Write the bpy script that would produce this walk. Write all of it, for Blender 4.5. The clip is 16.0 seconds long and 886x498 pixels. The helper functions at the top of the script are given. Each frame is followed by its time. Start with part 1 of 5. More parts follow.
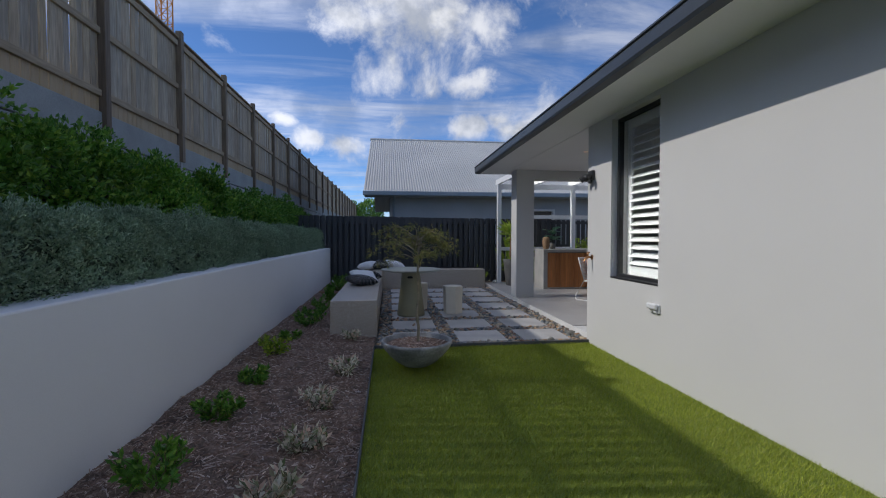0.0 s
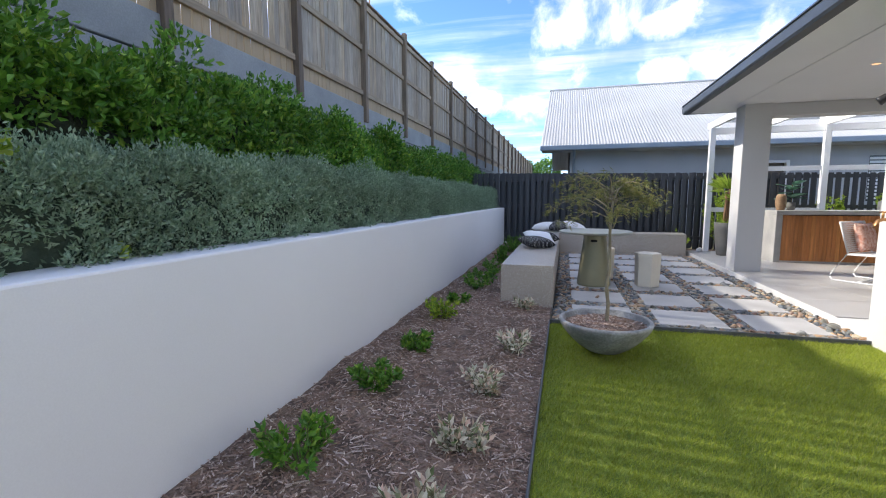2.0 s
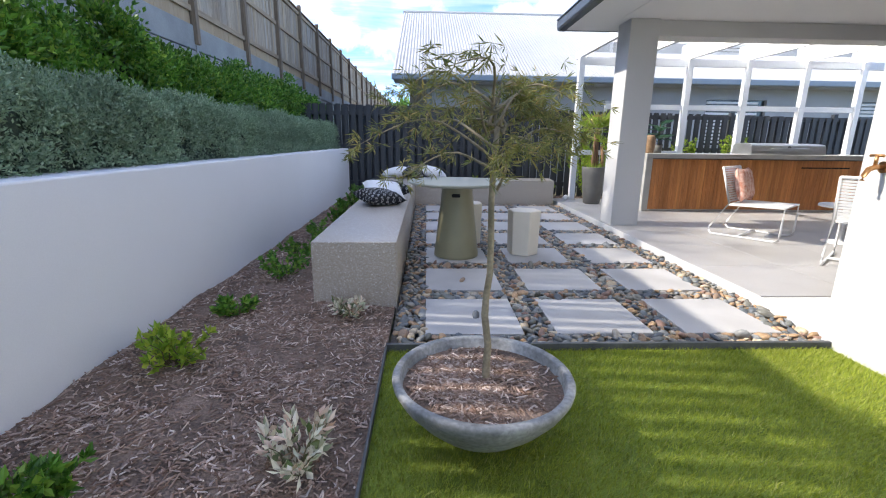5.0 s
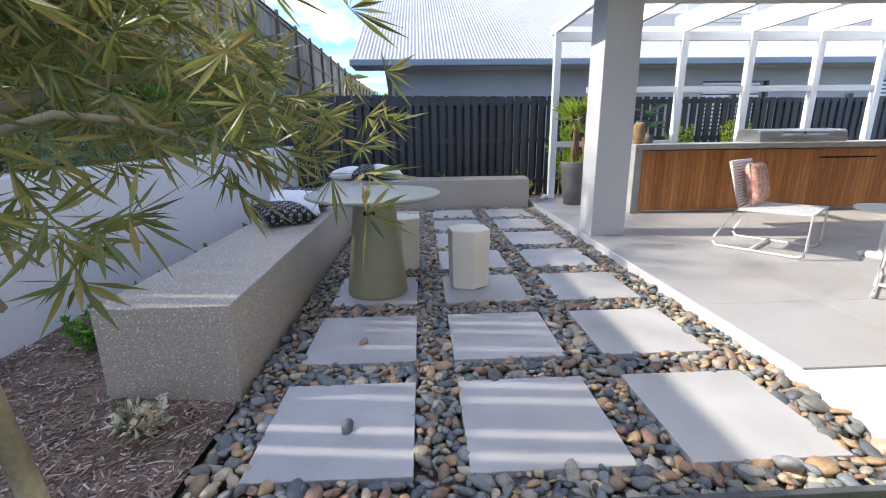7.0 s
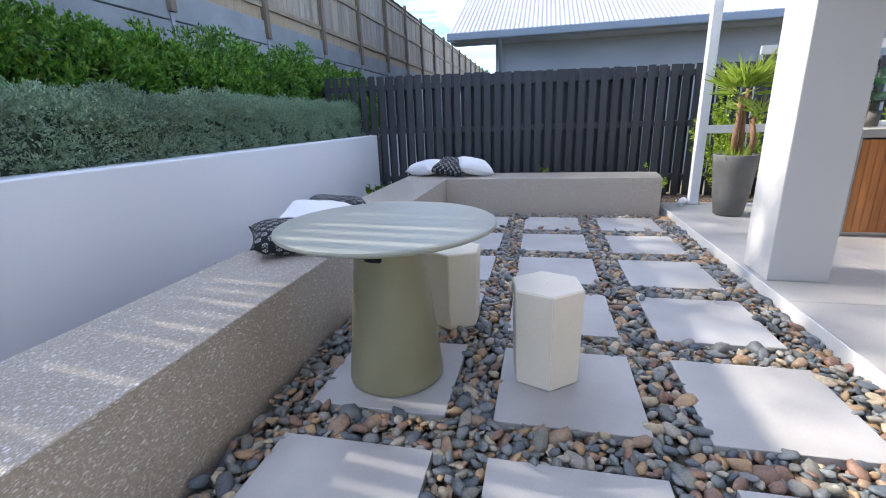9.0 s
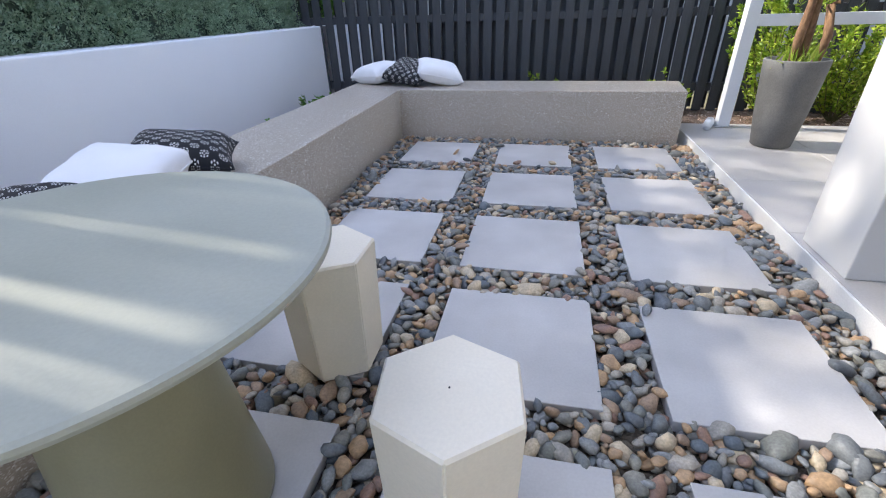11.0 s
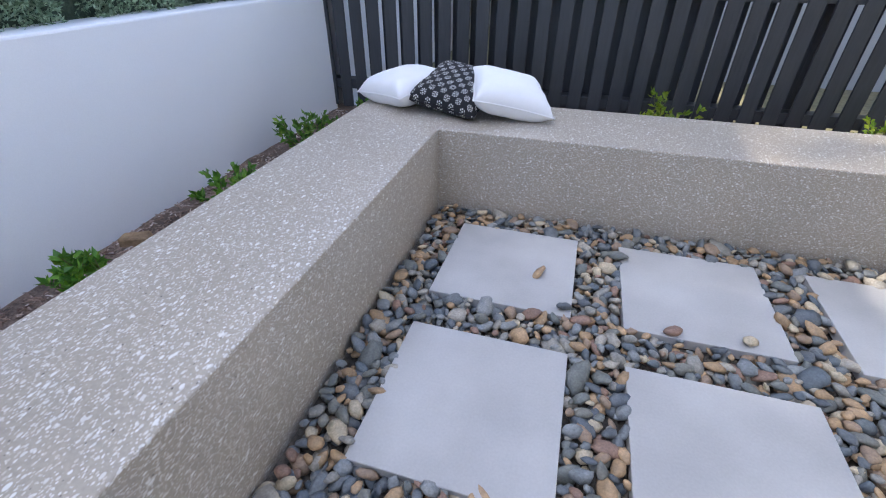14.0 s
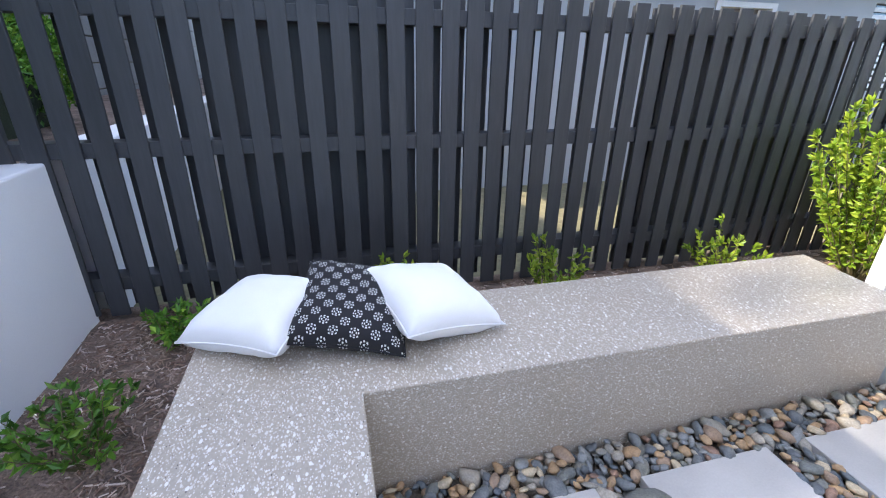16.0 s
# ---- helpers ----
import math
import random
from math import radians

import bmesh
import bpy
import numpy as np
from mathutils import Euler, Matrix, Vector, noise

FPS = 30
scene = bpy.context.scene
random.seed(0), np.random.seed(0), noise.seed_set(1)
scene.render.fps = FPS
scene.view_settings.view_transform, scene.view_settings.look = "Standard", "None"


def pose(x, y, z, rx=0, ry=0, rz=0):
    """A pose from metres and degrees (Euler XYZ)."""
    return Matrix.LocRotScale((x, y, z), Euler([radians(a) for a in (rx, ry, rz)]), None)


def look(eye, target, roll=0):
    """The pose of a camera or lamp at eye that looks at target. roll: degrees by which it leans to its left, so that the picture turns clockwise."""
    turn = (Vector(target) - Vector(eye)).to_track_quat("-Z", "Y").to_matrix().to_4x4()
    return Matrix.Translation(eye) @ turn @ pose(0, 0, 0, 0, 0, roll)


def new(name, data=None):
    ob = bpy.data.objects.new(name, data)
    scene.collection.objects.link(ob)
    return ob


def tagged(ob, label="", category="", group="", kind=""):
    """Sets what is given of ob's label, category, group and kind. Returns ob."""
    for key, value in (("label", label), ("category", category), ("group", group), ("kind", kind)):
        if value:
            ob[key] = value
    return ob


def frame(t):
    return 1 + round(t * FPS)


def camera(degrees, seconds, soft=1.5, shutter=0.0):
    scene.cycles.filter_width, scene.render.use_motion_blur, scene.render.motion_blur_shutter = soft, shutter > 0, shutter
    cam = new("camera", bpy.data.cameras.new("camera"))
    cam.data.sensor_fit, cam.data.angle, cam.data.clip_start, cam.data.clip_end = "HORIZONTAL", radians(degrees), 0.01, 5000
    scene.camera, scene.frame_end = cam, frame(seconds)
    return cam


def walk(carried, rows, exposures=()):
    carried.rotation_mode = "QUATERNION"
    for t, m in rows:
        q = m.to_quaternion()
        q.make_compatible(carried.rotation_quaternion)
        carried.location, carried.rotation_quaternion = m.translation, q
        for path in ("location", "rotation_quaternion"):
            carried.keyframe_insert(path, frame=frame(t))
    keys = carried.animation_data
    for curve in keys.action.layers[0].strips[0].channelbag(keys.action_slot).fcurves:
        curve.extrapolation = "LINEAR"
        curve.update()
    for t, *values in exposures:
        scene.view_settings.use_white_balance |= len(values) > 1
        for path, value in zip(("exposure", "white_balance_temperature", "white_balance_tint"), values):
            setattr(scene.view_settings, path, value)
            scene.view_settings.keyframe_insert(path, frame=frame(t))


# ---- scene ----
cam = camera(90.2, 16.0, soft=1.1)
PATH = [
    (0, (-0.049, -5.219, 1.266), (0.195, -3.235, 1.209), -0.0),
    (0.5, (-0.121, -5.085, 1.245), (-0.238, -3.089, 1.189), 0.4),
    (1, (-0.165, -4.916, 1.197), (-0.525, -2.95, 1.122), 0.4),
    (1.5, (-0.142, -4.708, 1.183), (-0.695, -2.792, 1.034), 0.1),
    (2, (-0.107, -4.488, 1.191), (-0.634, -2.572, 0.963), -0.1),
    (2.5, (-0.158, -4.122, 1.151), (-0.559, -2.184, 0.865), 0.2),
    (3, (-0.201, -3.796, 1.127), (-0.489, -1.846, 0.789), 0.3),
    (3.5, (-0.196, -3.447, 1.139), (-0.394, -1.495, 0.75), 0.4),
    (4, (-0.18, -3.114, 1.134), (-0.305, -1.166, 0.699), 0.6),
    (4.5, (-0.119, -2.769, 1.141), (-0.139, -0.822, 0.682), 0.6),
    (5, (0.002, -2.448, 1.125), (0.078, -0.507, 0.649), 0.7),
    (5.2, (0.041, -2.339, 1.132), (0.148, -0.402, 0.648), 0.7),
    (7.3, (0.732, -1.081, 1.161), (0.802, 0.851, 0.649), -1.3),
    (7.5, (0.772, -0.935, 1.166), (0.815, 0.998, 0.652), -1.6),
    (7.9, (0.852, -0.634, 1.164), (0.788, 1.295, 0.64), -2.4),
    (8, (0.87, -0.56, 1.162), (0.756, 1.364, 0.629), -1.6),
    (8.5, (0.949, -0.238, 1.177), (0.658, 1.662, 0.623), -1.8),
    (9, (0.955, 0.098, 1.167), (0.535, 1.97, 0.602), -2.0),
    (9.5, (0.989, 0.463, 1.152), (0.595, 2.331, 0.554), -1.9),
    (9.7, (1.007, 0.608, 1.132), (0.656, 2.478, 0.515), -1.6),
    (11.8, (1.177, 1.85, 1.125), (0.686, 3.399, -0.041), -0.9),
    (12, (1.15, 2.0, 1.151), (0.605, 3.512, -0.039), -1.1),
    (12.5, (1.06, 2.384, 1.176), (0.423, 3.835, -0.044), -1.4),
    (13, (0.946, 2.752, 1.204), (0.201, 4.142, -0.025), -1.7),
    (13.5, (0.721, 3.09, 1.223), (0.077, 4.554, 0.022), -0.6),
    (14, (0.482, 3.388, 1.22), (0.009, 4.978, 0.103), 0.2),
    (14.5, (0.258, 3.683, 1.235), (-0.05, 5.385, 0.231), 0.3),
    (15, (0.043, 3.935, 1.247), (-0.028, 5.722, 0.351), 0.5),
    (15.5, (-0.127, 4.164, 1.266), (0.017, 5.979, 0.437), 0.7),
    (16, (-0.249, 4.421, 1.447), (0.217, 6.201, 0.662), 0.9),
]
EXPOSURES = [(t, e, k, 11) for t, e, k in ((0, 0.15, 6400), (0.5, 0.36, 6400), (1.0, 0.75, 6500), (1.5, 1.2, 6650), (2.0, 1.55, 6850), (3.0, 1.9, 6900), (3.5, 2.0, 6900), (4.0, 1.9, 6850), (5.0, 1.75, 6800), (7.5, 1.65, 6700), (9.5, 2.1, 6800), (12.0, 2.07, 6950), (14.0, 2.27, 7050), (15.0, 2.4, 7100), (16, 2.5, 7100))]
walk(cam, [(t, look(eye, target, roll)) for t, eye, target, roll in PATH], EXPOSURES)

# ---- world and sun ----
SUN_ELEVATION, SUN_AZIMUTH = 40.8, 276.0    # degrees; azimuth clockwise from +y


az, el = radians(SUN_AZIMUTH), radians(SUN_ELEVATION)
toward_sun = Vector((math.sin(az) * math.cos(el), math.cos(az) * math.cos(el), math.sin(el)))
# clouds that stand over the far roofs: azimuth, height and size in degrees
CLOUDS = ((2, 27, 10), (-5, 26, 6), (11, 25, 6), (10, 19, 4), (10, 13.5, 3.4), (-5.5, 11.5, 3.6), (-9.5, 12, 3.2), (-13, 14, 2.4))


def make_world():
    w = bpy.data.worlds.new("sky")
    scene.world = w
    w.use_nodes = True
    nt = w.node_tree
    nt.nodes.clear()
    out = nt.nodes.new("ShaderNodeOutputWorld")
    bg = nt.nodes.new("ShaderNodeBackground")
    sky = nt.nodes.new("ShaderNodeTexSky")
    sky.sky_type = "NISHITA"
    sky.sun_disc = False
    sky.sun_elevation = radians(SUN_ELEVATION)
    sky.sun_rotation = radians(SUN_AZIMUTH)
    sky.air_density, sky.dust_density, sky.ozone_density = 1.0, 0.0, 2.6
    sky.altitude = 3500
    co = nt.nodes.new("ShaderNodeTexCoord")
    L = nt.links.new

    def op(kind, a, c=None, clamp=False):
        n = nt.nodes.new("ShaderNodeMath")
        n.operation, n.use_clamp = kind, clamp
        for i, q in enumerate((a, c)):
            if q is None:
                continue
            if isinstance(q, (int, float)):
                n.inputs[i].default_value = q
            else:
                L(q, n.inputs[i])
        return n.outputs[0]

    def cloud_noise(vector, scale, detail, rough, distort=0.0):
        n = nt.nodes.new("ShaderNodeTexNoise")
        for key, value in (("Scale", scale), ("Detail", detail), ("Roughness", rough), ("Distortion", distort)):
            n.inputs[key].default_value = value
        L(vector, n.inputs["Vector"])
        return n.outputs["Fac"]

    def smooth(value, a, b, top=1.0):
        n = nt.nodes.new("ShaderNodeMapRange")
        n.interpolation_type = "SMOOTHSTEP"
        n.inputs["From Min"].default_value, n.inputs["From Max"].default_value, n.inputs["To Max"].default_value = a, b, top
        L(value, n.inputs["Value"])
        return n.outputs[0]

    # thin streaks on a high flat layer
    sep = nt.nodes.new("ShaderNodeSeparateXYZ")
    L(co.outputs["Generated"], sep.inputs[0])
    lift = op("ADD", op("MAXIMUM", sep.outputs[2], 0.0), 0.10)
    flat = nt.nodes.new("ShaderNodeCombineXYZ")
    L(op("DIVIDE", sep.outputs[0], lift), flat.inputs[0])
    L(op("DIVIDE", sep.outputs[1], lift), flat.inputs[1])
    mp = nt.nodes.new("ShaderNodeMapping")
    mp.inputs["Rotation"].default_value = (0, 0, radians(-38))
    mp.inputs["Scale"].default_value = (0.55, 1.9, 1)
    L(flat.outputs[0], mp.inputs["Vector"])
    streak = smooth(cloud_noise(mp.outputs[0], 1.15, 9, 0.62, 0.7), 0.38, 0.78, 0.60)
    # heaped clouds: scattered ones all round, and the few that stand over the neighbour's roof
    heap = cloud_noise(co.outputs["Generated"], 4.6, 10, 0.60, 0.25)
    near = None
    for azimuth, height, size in CLOUDS:
        a, e = radians(azimuth), radians(height)
        dot = nt.nodes.new("ShaderNodeVectorMath")
        dot.operation = "DISTANCE"
        squash = nt.nodes.new("ShaderNodeVectorMath")
        squash.operation = "MULTIPLY"
        squash.inputs[1].default_value = (1, 1, 1.7)
        L(co.outputs["Generated"], squash.inputs[0])
        L(squash.outputs[0], dot.inputs[0])
        dot.inputs[1].default_value = (math.sin(a) * math.cos(e), math.cos(a) * math.cos(e), 1.7 * math.sin(e))
        one = op("SUBTRACT", 1.0, op("DIVIDE", dot.outputs["Value"], radians(size)))
        near = one if near is None else op("MAXIMUM", near, one)
    near = op("MAXIMUM", near, -0.6)
    fine = cloud_noise(co.outputs["Generated"], 11.0, 9, 0.62, 0.2)
    standing = smooth(op("ADD", op("MULTIPLY", near, 0.42), fine), 0.50, 0.86, 0.85)
    scattered = smooth(heap, 0.50, 0.69)
    thick = op("MAXIMUM", standing, scattered)
    cover = op("MAXIMUM", thick, streak, True)
    # cloud tone: white heads, grey bellies
    tone = nt.nodes.new("ShaderNodeMix")
    tone.data_type = "RGBA"
    tone.inputs["A"].default_value, tone.inputs["B"].default_value = (2.6, 2.75, 3.0, 1), (5.2, 5.25, 5.4, 1)
    L(smooth(cloud_noise(co.outputs["Generated"], 8.0, 6, 0.55), 0.38, 0.62), tone.inputs["Factor"])
    deep = nt.nodes.new("ShaderNodeMix")
    deep.data_type, deep.blend_type = "RGBA", "MULTIPLY"
    deep.inputs["Factor"].default_value = 1.0
    deep.inputs["B"].default_value = (0.54, 0.72, 0.90, 1)
    L(sky.outputs["Color"], deep.inputs["A"])
    mix = nt.nodes.new("ShaderNodeMix")
    mix.data_type = "RGBA"
    L(cover, mix.inputs["Factor"])
    L(deep.outputs["Result"], mix.inputs["A"])
    # thin cloud scatters forward: it is brighter the nearer it stands to the sun
    facing = nt.nodes.new("ShaderNodeVectorMath")
    facing.operation = "DOT_PRODUCT"
    facing.inputs[1].default_value = toward_sun
    L(co.outputs["Generated"], facing.inputs[0])
    lobe = op("ADD", op("MULTIPLY", op("POWER", op("MAXIMUM", facing.outputs["Value"], 0.0), 2.5), 2.6), 1.0)
    glow = nt.nodes.new("ShaderNodeVectorMath")
    glow.operation = "SCALE"
    L(tone.outputs["Result"], glow.inputs[0])
    L(lobe, glow.inputs["Scale"])
    L(glow.outputs[0], mix.inputs["B"])
    L(mix.outputs["Result"], bg.inputs["Color"])
    bg.inputs["Strength"].default_value = 0.15
    L(bg.outputs[0], out.inputs["Surface"])


make_world()
sun = new("sun", bpy.data.lights.new("sun", "SUN"))
sun.data.energy = 2.0
sun.data.angle = radians(0.53)
sun.data.color = (1.0, 0.95, 0.87)
sun.matrix_world = look(toward_sun * 60, (0, 0, 0))


# ---- materials ----
def surface(name, c1, c2, rough=0.6, scale=3.0, fine=60.0, bump=0.15, dist=0.004, metallic=0.0, pick="", tones=(), spec=0.5,
            stretch=(1, 1, 1), where="position", vary=0.12, translucent=0.0):
    """Two scales of colour between c1 and c2, fine grain and relief. pick: 'object' or 'island' takes the tone by piece."""
    m = bpy.data.materials.new(name)
    m.use_nodes = True
    nt = m.node_tree
    b = nt.nodes["Principled BSDF"]
    L = nt.links.new
    if where == "position":
        src = nt.nodes.new("ShaderNodeNewGeometry").outputs["Position"]
    else:
        src = nt.nodes.new("ShaderNodeTexCoord").outputs["Object"]
    mp = nt.nodes.new("ShaderNodeMapping")
    mp.inputs["Scale"].default_value = stretch
    L(src, mp.inputs["Vector"])
    n1 = nt.nodes.new("ShaderNodeTexNoise")
    n1.inputs["Scale"].default_value, n1.inputs["Detail"].default_value = scale, 5
    n2 = nt.nodes.new("ShaderNodeTexNoise")
    n2.inputs["Scale"].default_value, n2.inputs["Detail"].default_value = fine, 4
    L(mp.outputs[0], n1.inputs["Vector"])
    L(mp.outputs[0], n2.inputs["Vector"])
    ramp = nt.nodes.new("ShaderNodeValToRGB")
    e = ramp.color_ramp.elements
    e[0].position, e[1].position = 0.32, 0.68
    e[0].color, e[1].color = (*c1, 1), (*c2, 1)
    L(n1.outputs["Fac"], ramp.inputs["Fac"])
    colour = ramp.outputs["Color"]
    if pick:
        if pick == "object":
            rnd = nt.nodes.new("ShaderNodeObjectInfo").outputs["Random"]
        else:
            rnd = nt.nodes.new("ShaderNodeNewGeometry").outputs["Random Per Island"]
        tr = nt.nodes.new("ShaderNodeValToRGB")
        tr.color_ramp.interpolation = "CONSTANT" if len(tones) > 8 else "LINEAR"
        el_ = tr.color_ramp.elements
        while len(el_) < len(tones):
            el_.new(0.5)
        for i, c in enumerate(tones):
            el_[i].position = i / (len(tones) - 1)
            el_[i].color = (*c, 1)
        L(rnd, tr.inputs["Fac"])
        mx = nt.nodes.new("ShaderNodeMix")
        mx.data_type, mx.blend_type = "RGBA", "MULTIPLY"
        mx.inputs["Factor"].default_value = 1.0
        L(tr.outputs["Color"], mx.inputs["A"])
        L(colour, mx.inputs["B"])
        colour = mx.outputs["Result"]
    mul = nt.nodes.new("ShaderNodeMix")
    mul.data_type, mul.blend_type = "RGBA", "MULTIPLY"
    mul.inputs["Factor"].default_value = 1.0
    gr = nt.nodes.new("ShaderNodeMapRange")
    gr.inputs["From Min"].default_value, gr.inputs["From Max"].default_value = 0.3, 0.7
    gr.inputs["To Min"].default_value, gr.inputs["To Max"].default_value = 1 - vary, 1 + vary
    L(n2.outputs["Fac"], gr.inputs["Value"])
    L(colour, mul.inputs["A"])
    L(gr.outputs[0], mul.inputs["B"])
    L(mul.outputs["Result"], b.inputs["Base Color"])
    rr = nt.nodes.new("ShaderNodeMapRange")
    rr.inputs["To Min"].default_value, rr.inputs["To Max"].default_value = max(rough - 0.1, 0.02), min(rough + 0.1, 1)
    L(n1.outputs["Fac"], rr.inputs["Value"])
    L(rr.outputs[0], b.inputs["Roughness"])
    b.inputs["Metallic"].default_value = metallic
    b.inputs["Specular IOR Level"].default_value = spec
    if bump:
        bp = nt.nodes.new("ShaderNodeBump")
        bp.inputs["Strength"].default_value, bp.inputs["Distance"].default_value = bump, dist
        L(n2.outputs["Fac"], bp.inputs["Height"])
        L(bp.outputs[0], b.inputs["Normal"])
    if translucent:
        tl = nt.nodes.new("ShaderNodeBsdfTranslucent")
        L(mul.outputs["Result"], tl.inputs["Color"])
        ms = nt.nodes.new("ShaderNodeMixShader")
        ms.inputs[0].default_value = translucent
        L(b.outputs[0], ms.inputs[1])
        L(tl.outputs[0], ms.inputs[2])
        L(ms.outputs[0], nt.nodes["Material Output"].inputs["Surface"])
    return m


def glass(name, colour=(1, 1, 1), rough=0.0):
    m = bpy.data.materials.new(name)
    m.use_nodes = True
    b = m.node_tree.nodes["Principled BSDF"]
    b.inputs["Base Color"].default_value = (*colour, 1)
    b.inputs["Roughness"].default_value = rough
    b.inputs["Transmission Weight"].default_value = 1.0
    b.inputs["IOR"].default_value = 1.45
    return m


def terrazzo(name, ground1, ground2, rough, amount):
    """Cement with light and dark stone chips in it."""
    m = surface(name, ground1, ground2, rough, 2.5, 90, 0.12, 0.002, vary=0.1)
    nt = m.node_tree
    b = nt.nodes["Principled BSDF"]
    L = nt.links.new
    base = b.inputs["Base Color"].links[0].from_socket
    pos = nt.nodes.new("ShaderNodeNewGeometry").outputs["Position"]
    for scale, size, chip in ((135, 0.42 * amount, (0.56, 0.50, 0.42)), (88, 0.40 * amount, (0.63, 0.60, 0.55)), (175, 0.41 * amount, (0.70, 0.67, 0.62)), (70, 0.15 * amount, (0.10, 0.085, 0.075)), (54, 0.30 * amount, (0.74, 0.72, 0.68))):
        v = nt.nodes.new("ShaderNodeTexVoronoi")
        v.inputs["Scale"].default_value = scale
        v.inputs["Randomness"].default_value = 1.0
        turned = nt.nodes.new("ShaderNodeMapping")
        turned.inputs["Rotation"].default_value = (scale, 0.7 * scale, 0.4 * scale)
        turned.inputs["Scale"].default_value = (1.0, 0.62, 1.35)
        L(pos, turned.inputs["Vector"])
        L(turned.outputs[0], v.inputs["Vector"])
        lim = nt.nodes.new("ShaderNodeMath")
        lim.operation = "MULTIPLY"
        sep = nt.nodes.new("ShaderNodeSeparateColor")
        L(v.outputs["Color"], sep.inputs[0])
        L(sep.outputs[0], lim.inputs[0])
        lim.inputs[1].default_value = size
        cut = nt.nodes.new("ShaderNodeMath")
        cut.operation = "LESS_THAN"
        L(v.outputs["Distance"], cut.inputs[0])
        L(lim.outputs[0], cut.inputs[1])
        mx = nt.nodes.new("ShaderNodeMix")
        mx.data_type = "RGBA"
        L(cut.outputs[0], mx.inputs["Factor"])
        L(base, mx.inputs["A"])
        mx.inputs["B"].default_value = (*chip, 1)
        base = mx.outputs["Result"]
    L(base, b.inputs["Base Color"])
    return m


def weathered(name, c1, c2, pick, tones, rough=0.8):
    """Timber: grain drawn out along z."""
    return surface(name, c1, c2, rough, 5, 42, 0.35, 0.003, pick=pick, tones=tones, stretch=(1, 1, 0.09), vary=0.25)


PEBBLE_TONES = ((0.115, 0.13, 0.145), (0.3, 0.284, 0.25), (0.155, 0.17, 0.179), (0.399, 0.262, 0.148), (0.201, 0.199, 0.174), (0.517, 0.428, 0.303), (0.116, 0.14, 0.159), (0.327, 0.227, 0.156), (0.255, 0.265, 0.265), (0.457, 0.302, 0.175), (0.173, 0.183, 0.17), (0.387, 0.349, 0.293), (0.276, 0.169, 0.124), (0.222, 0.239, 0.248), (0.612, 0.538, 0.428))
M_RENDER = surface("white_render", (0.79, 0.80, 0.82), (0.83, 0.84, 0.86), 0.75, 0.7, 160, 0.10, 0.002, vary=0.02)
M_HOUSE = surface("house_render", (0.60, 0.595, 0.58), (0.63, 0.625, 0.61), 0.75, 0.8, 220, 0.22, 0.002, vary=0.03)
M_SOFFIT = surface("soffit_paint", (0.74, 0.74, 0.73), (0.78, 0.78, 0.77), 0.6, 1, 90, 0.02, vary=0.01)
M_GUTTER = surface("dark_colour_steel", (0.035, 0.042, 0.05), (0.05, 0.058, 0.066), 0.35, 2, 40, 0.02, vary=0.05)
M_BENCH = terrazzo("exposed_aggregate", (0.385, 0.33, 0.265), (0.42, 0.36, 0.29), 0.33, 1.0)
M_PAVER = surface("porcelain_paver", (0.40, 0.39, 0.38), (0.54, 0.53, 0.52), 0.5, 2.2, 120, 0.06, 0.002, vary=0.04, pick="object", tones=((0.95, 0.94, 0.93), (1, 1, 1)))
M_TILE = surface("floor_tile", (0.40, 0.385, 0.37), (0.48, 0.465, 0.45), 0.42, 2, 120, 0.05, 0.002, vary=0.05, pick="object", tones=((0.95, 0.95, 0.95), (1, 1, 1)))
M_SLAB = surface("slab_edge", (0.66, 0.66, 0.65), (0.73, 0.73, 0.72), 0.7, 3, 120, 0.1, vary=0.05)
M_PEBBLE = surface("pebble", (0.8, 0.8, 0.8), (1.15, 1.12, 1.08), 0.5, 30, 140, 0.15, 0.002, pick="object", tones=PEBBLE_TONES, vary=0.2)
M_PEBBLES = surface("pebbles", (0.8, 0.8, 0.8), (1.15, 1.12, 1.08), 0.5, 30, 140, 0.15, 0.002, pick="island", tones=PEBBLE_TONES, vary=0.2)
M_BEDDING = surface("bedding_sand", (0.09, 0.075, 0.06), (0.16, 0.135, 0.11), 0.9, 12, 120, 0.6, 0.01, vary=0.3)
M_SOIL = surface("mulch_ground", (0.10, 0.068, 0.050), (0.29, 0.205, 0.16), 0.95, 5, 90, 0.8, 0.015, vary=0.4)
M_CHIP = surface("mulch_chip", (0.8, 0.8, 0.8), (1.2, 1.15, 1.1), 0.85, 20, 200, 0.2, 0.002, pick="island", tones=((0.15, 0.085, 0.058), (0.36, 0.25, 0.195), (0.22, 0.135, 0.098), (0.50, 0.39, 0.33), (0.18, 0.11, 0.078), (0.40, 0.30, 0.25), (0.74, 0.65, 0.59)), vary=0.2)
M_TURF = surface("turf_backing", (0.13, 0.18, 0.02), (0.20, 0.26, 0.035), 0.9, 6, 260, 0.6, 0.01, vary=0.4)
M_BLADE = surface("turf_blade", (0.85, 0.85, 0.85), (1.15, 1.15, 1.1), 0.6, 1.2, 40, 0, pick="island", tones=((0.18, 0.235, 0.022), (0.32, 0.385, 0.045), (0.41, 0.46, 0.07), (0.24, 0.295, 0.034), (0.46, 0.46, 0.16)), vary=0.1, translucent=0.25, spec=0.3)
M_EDGING = surface("edging_steel", (0.06, 0.065, 0.07), (0.10, 0.105, 0.11), 0.6, 8, 60, 0.1)
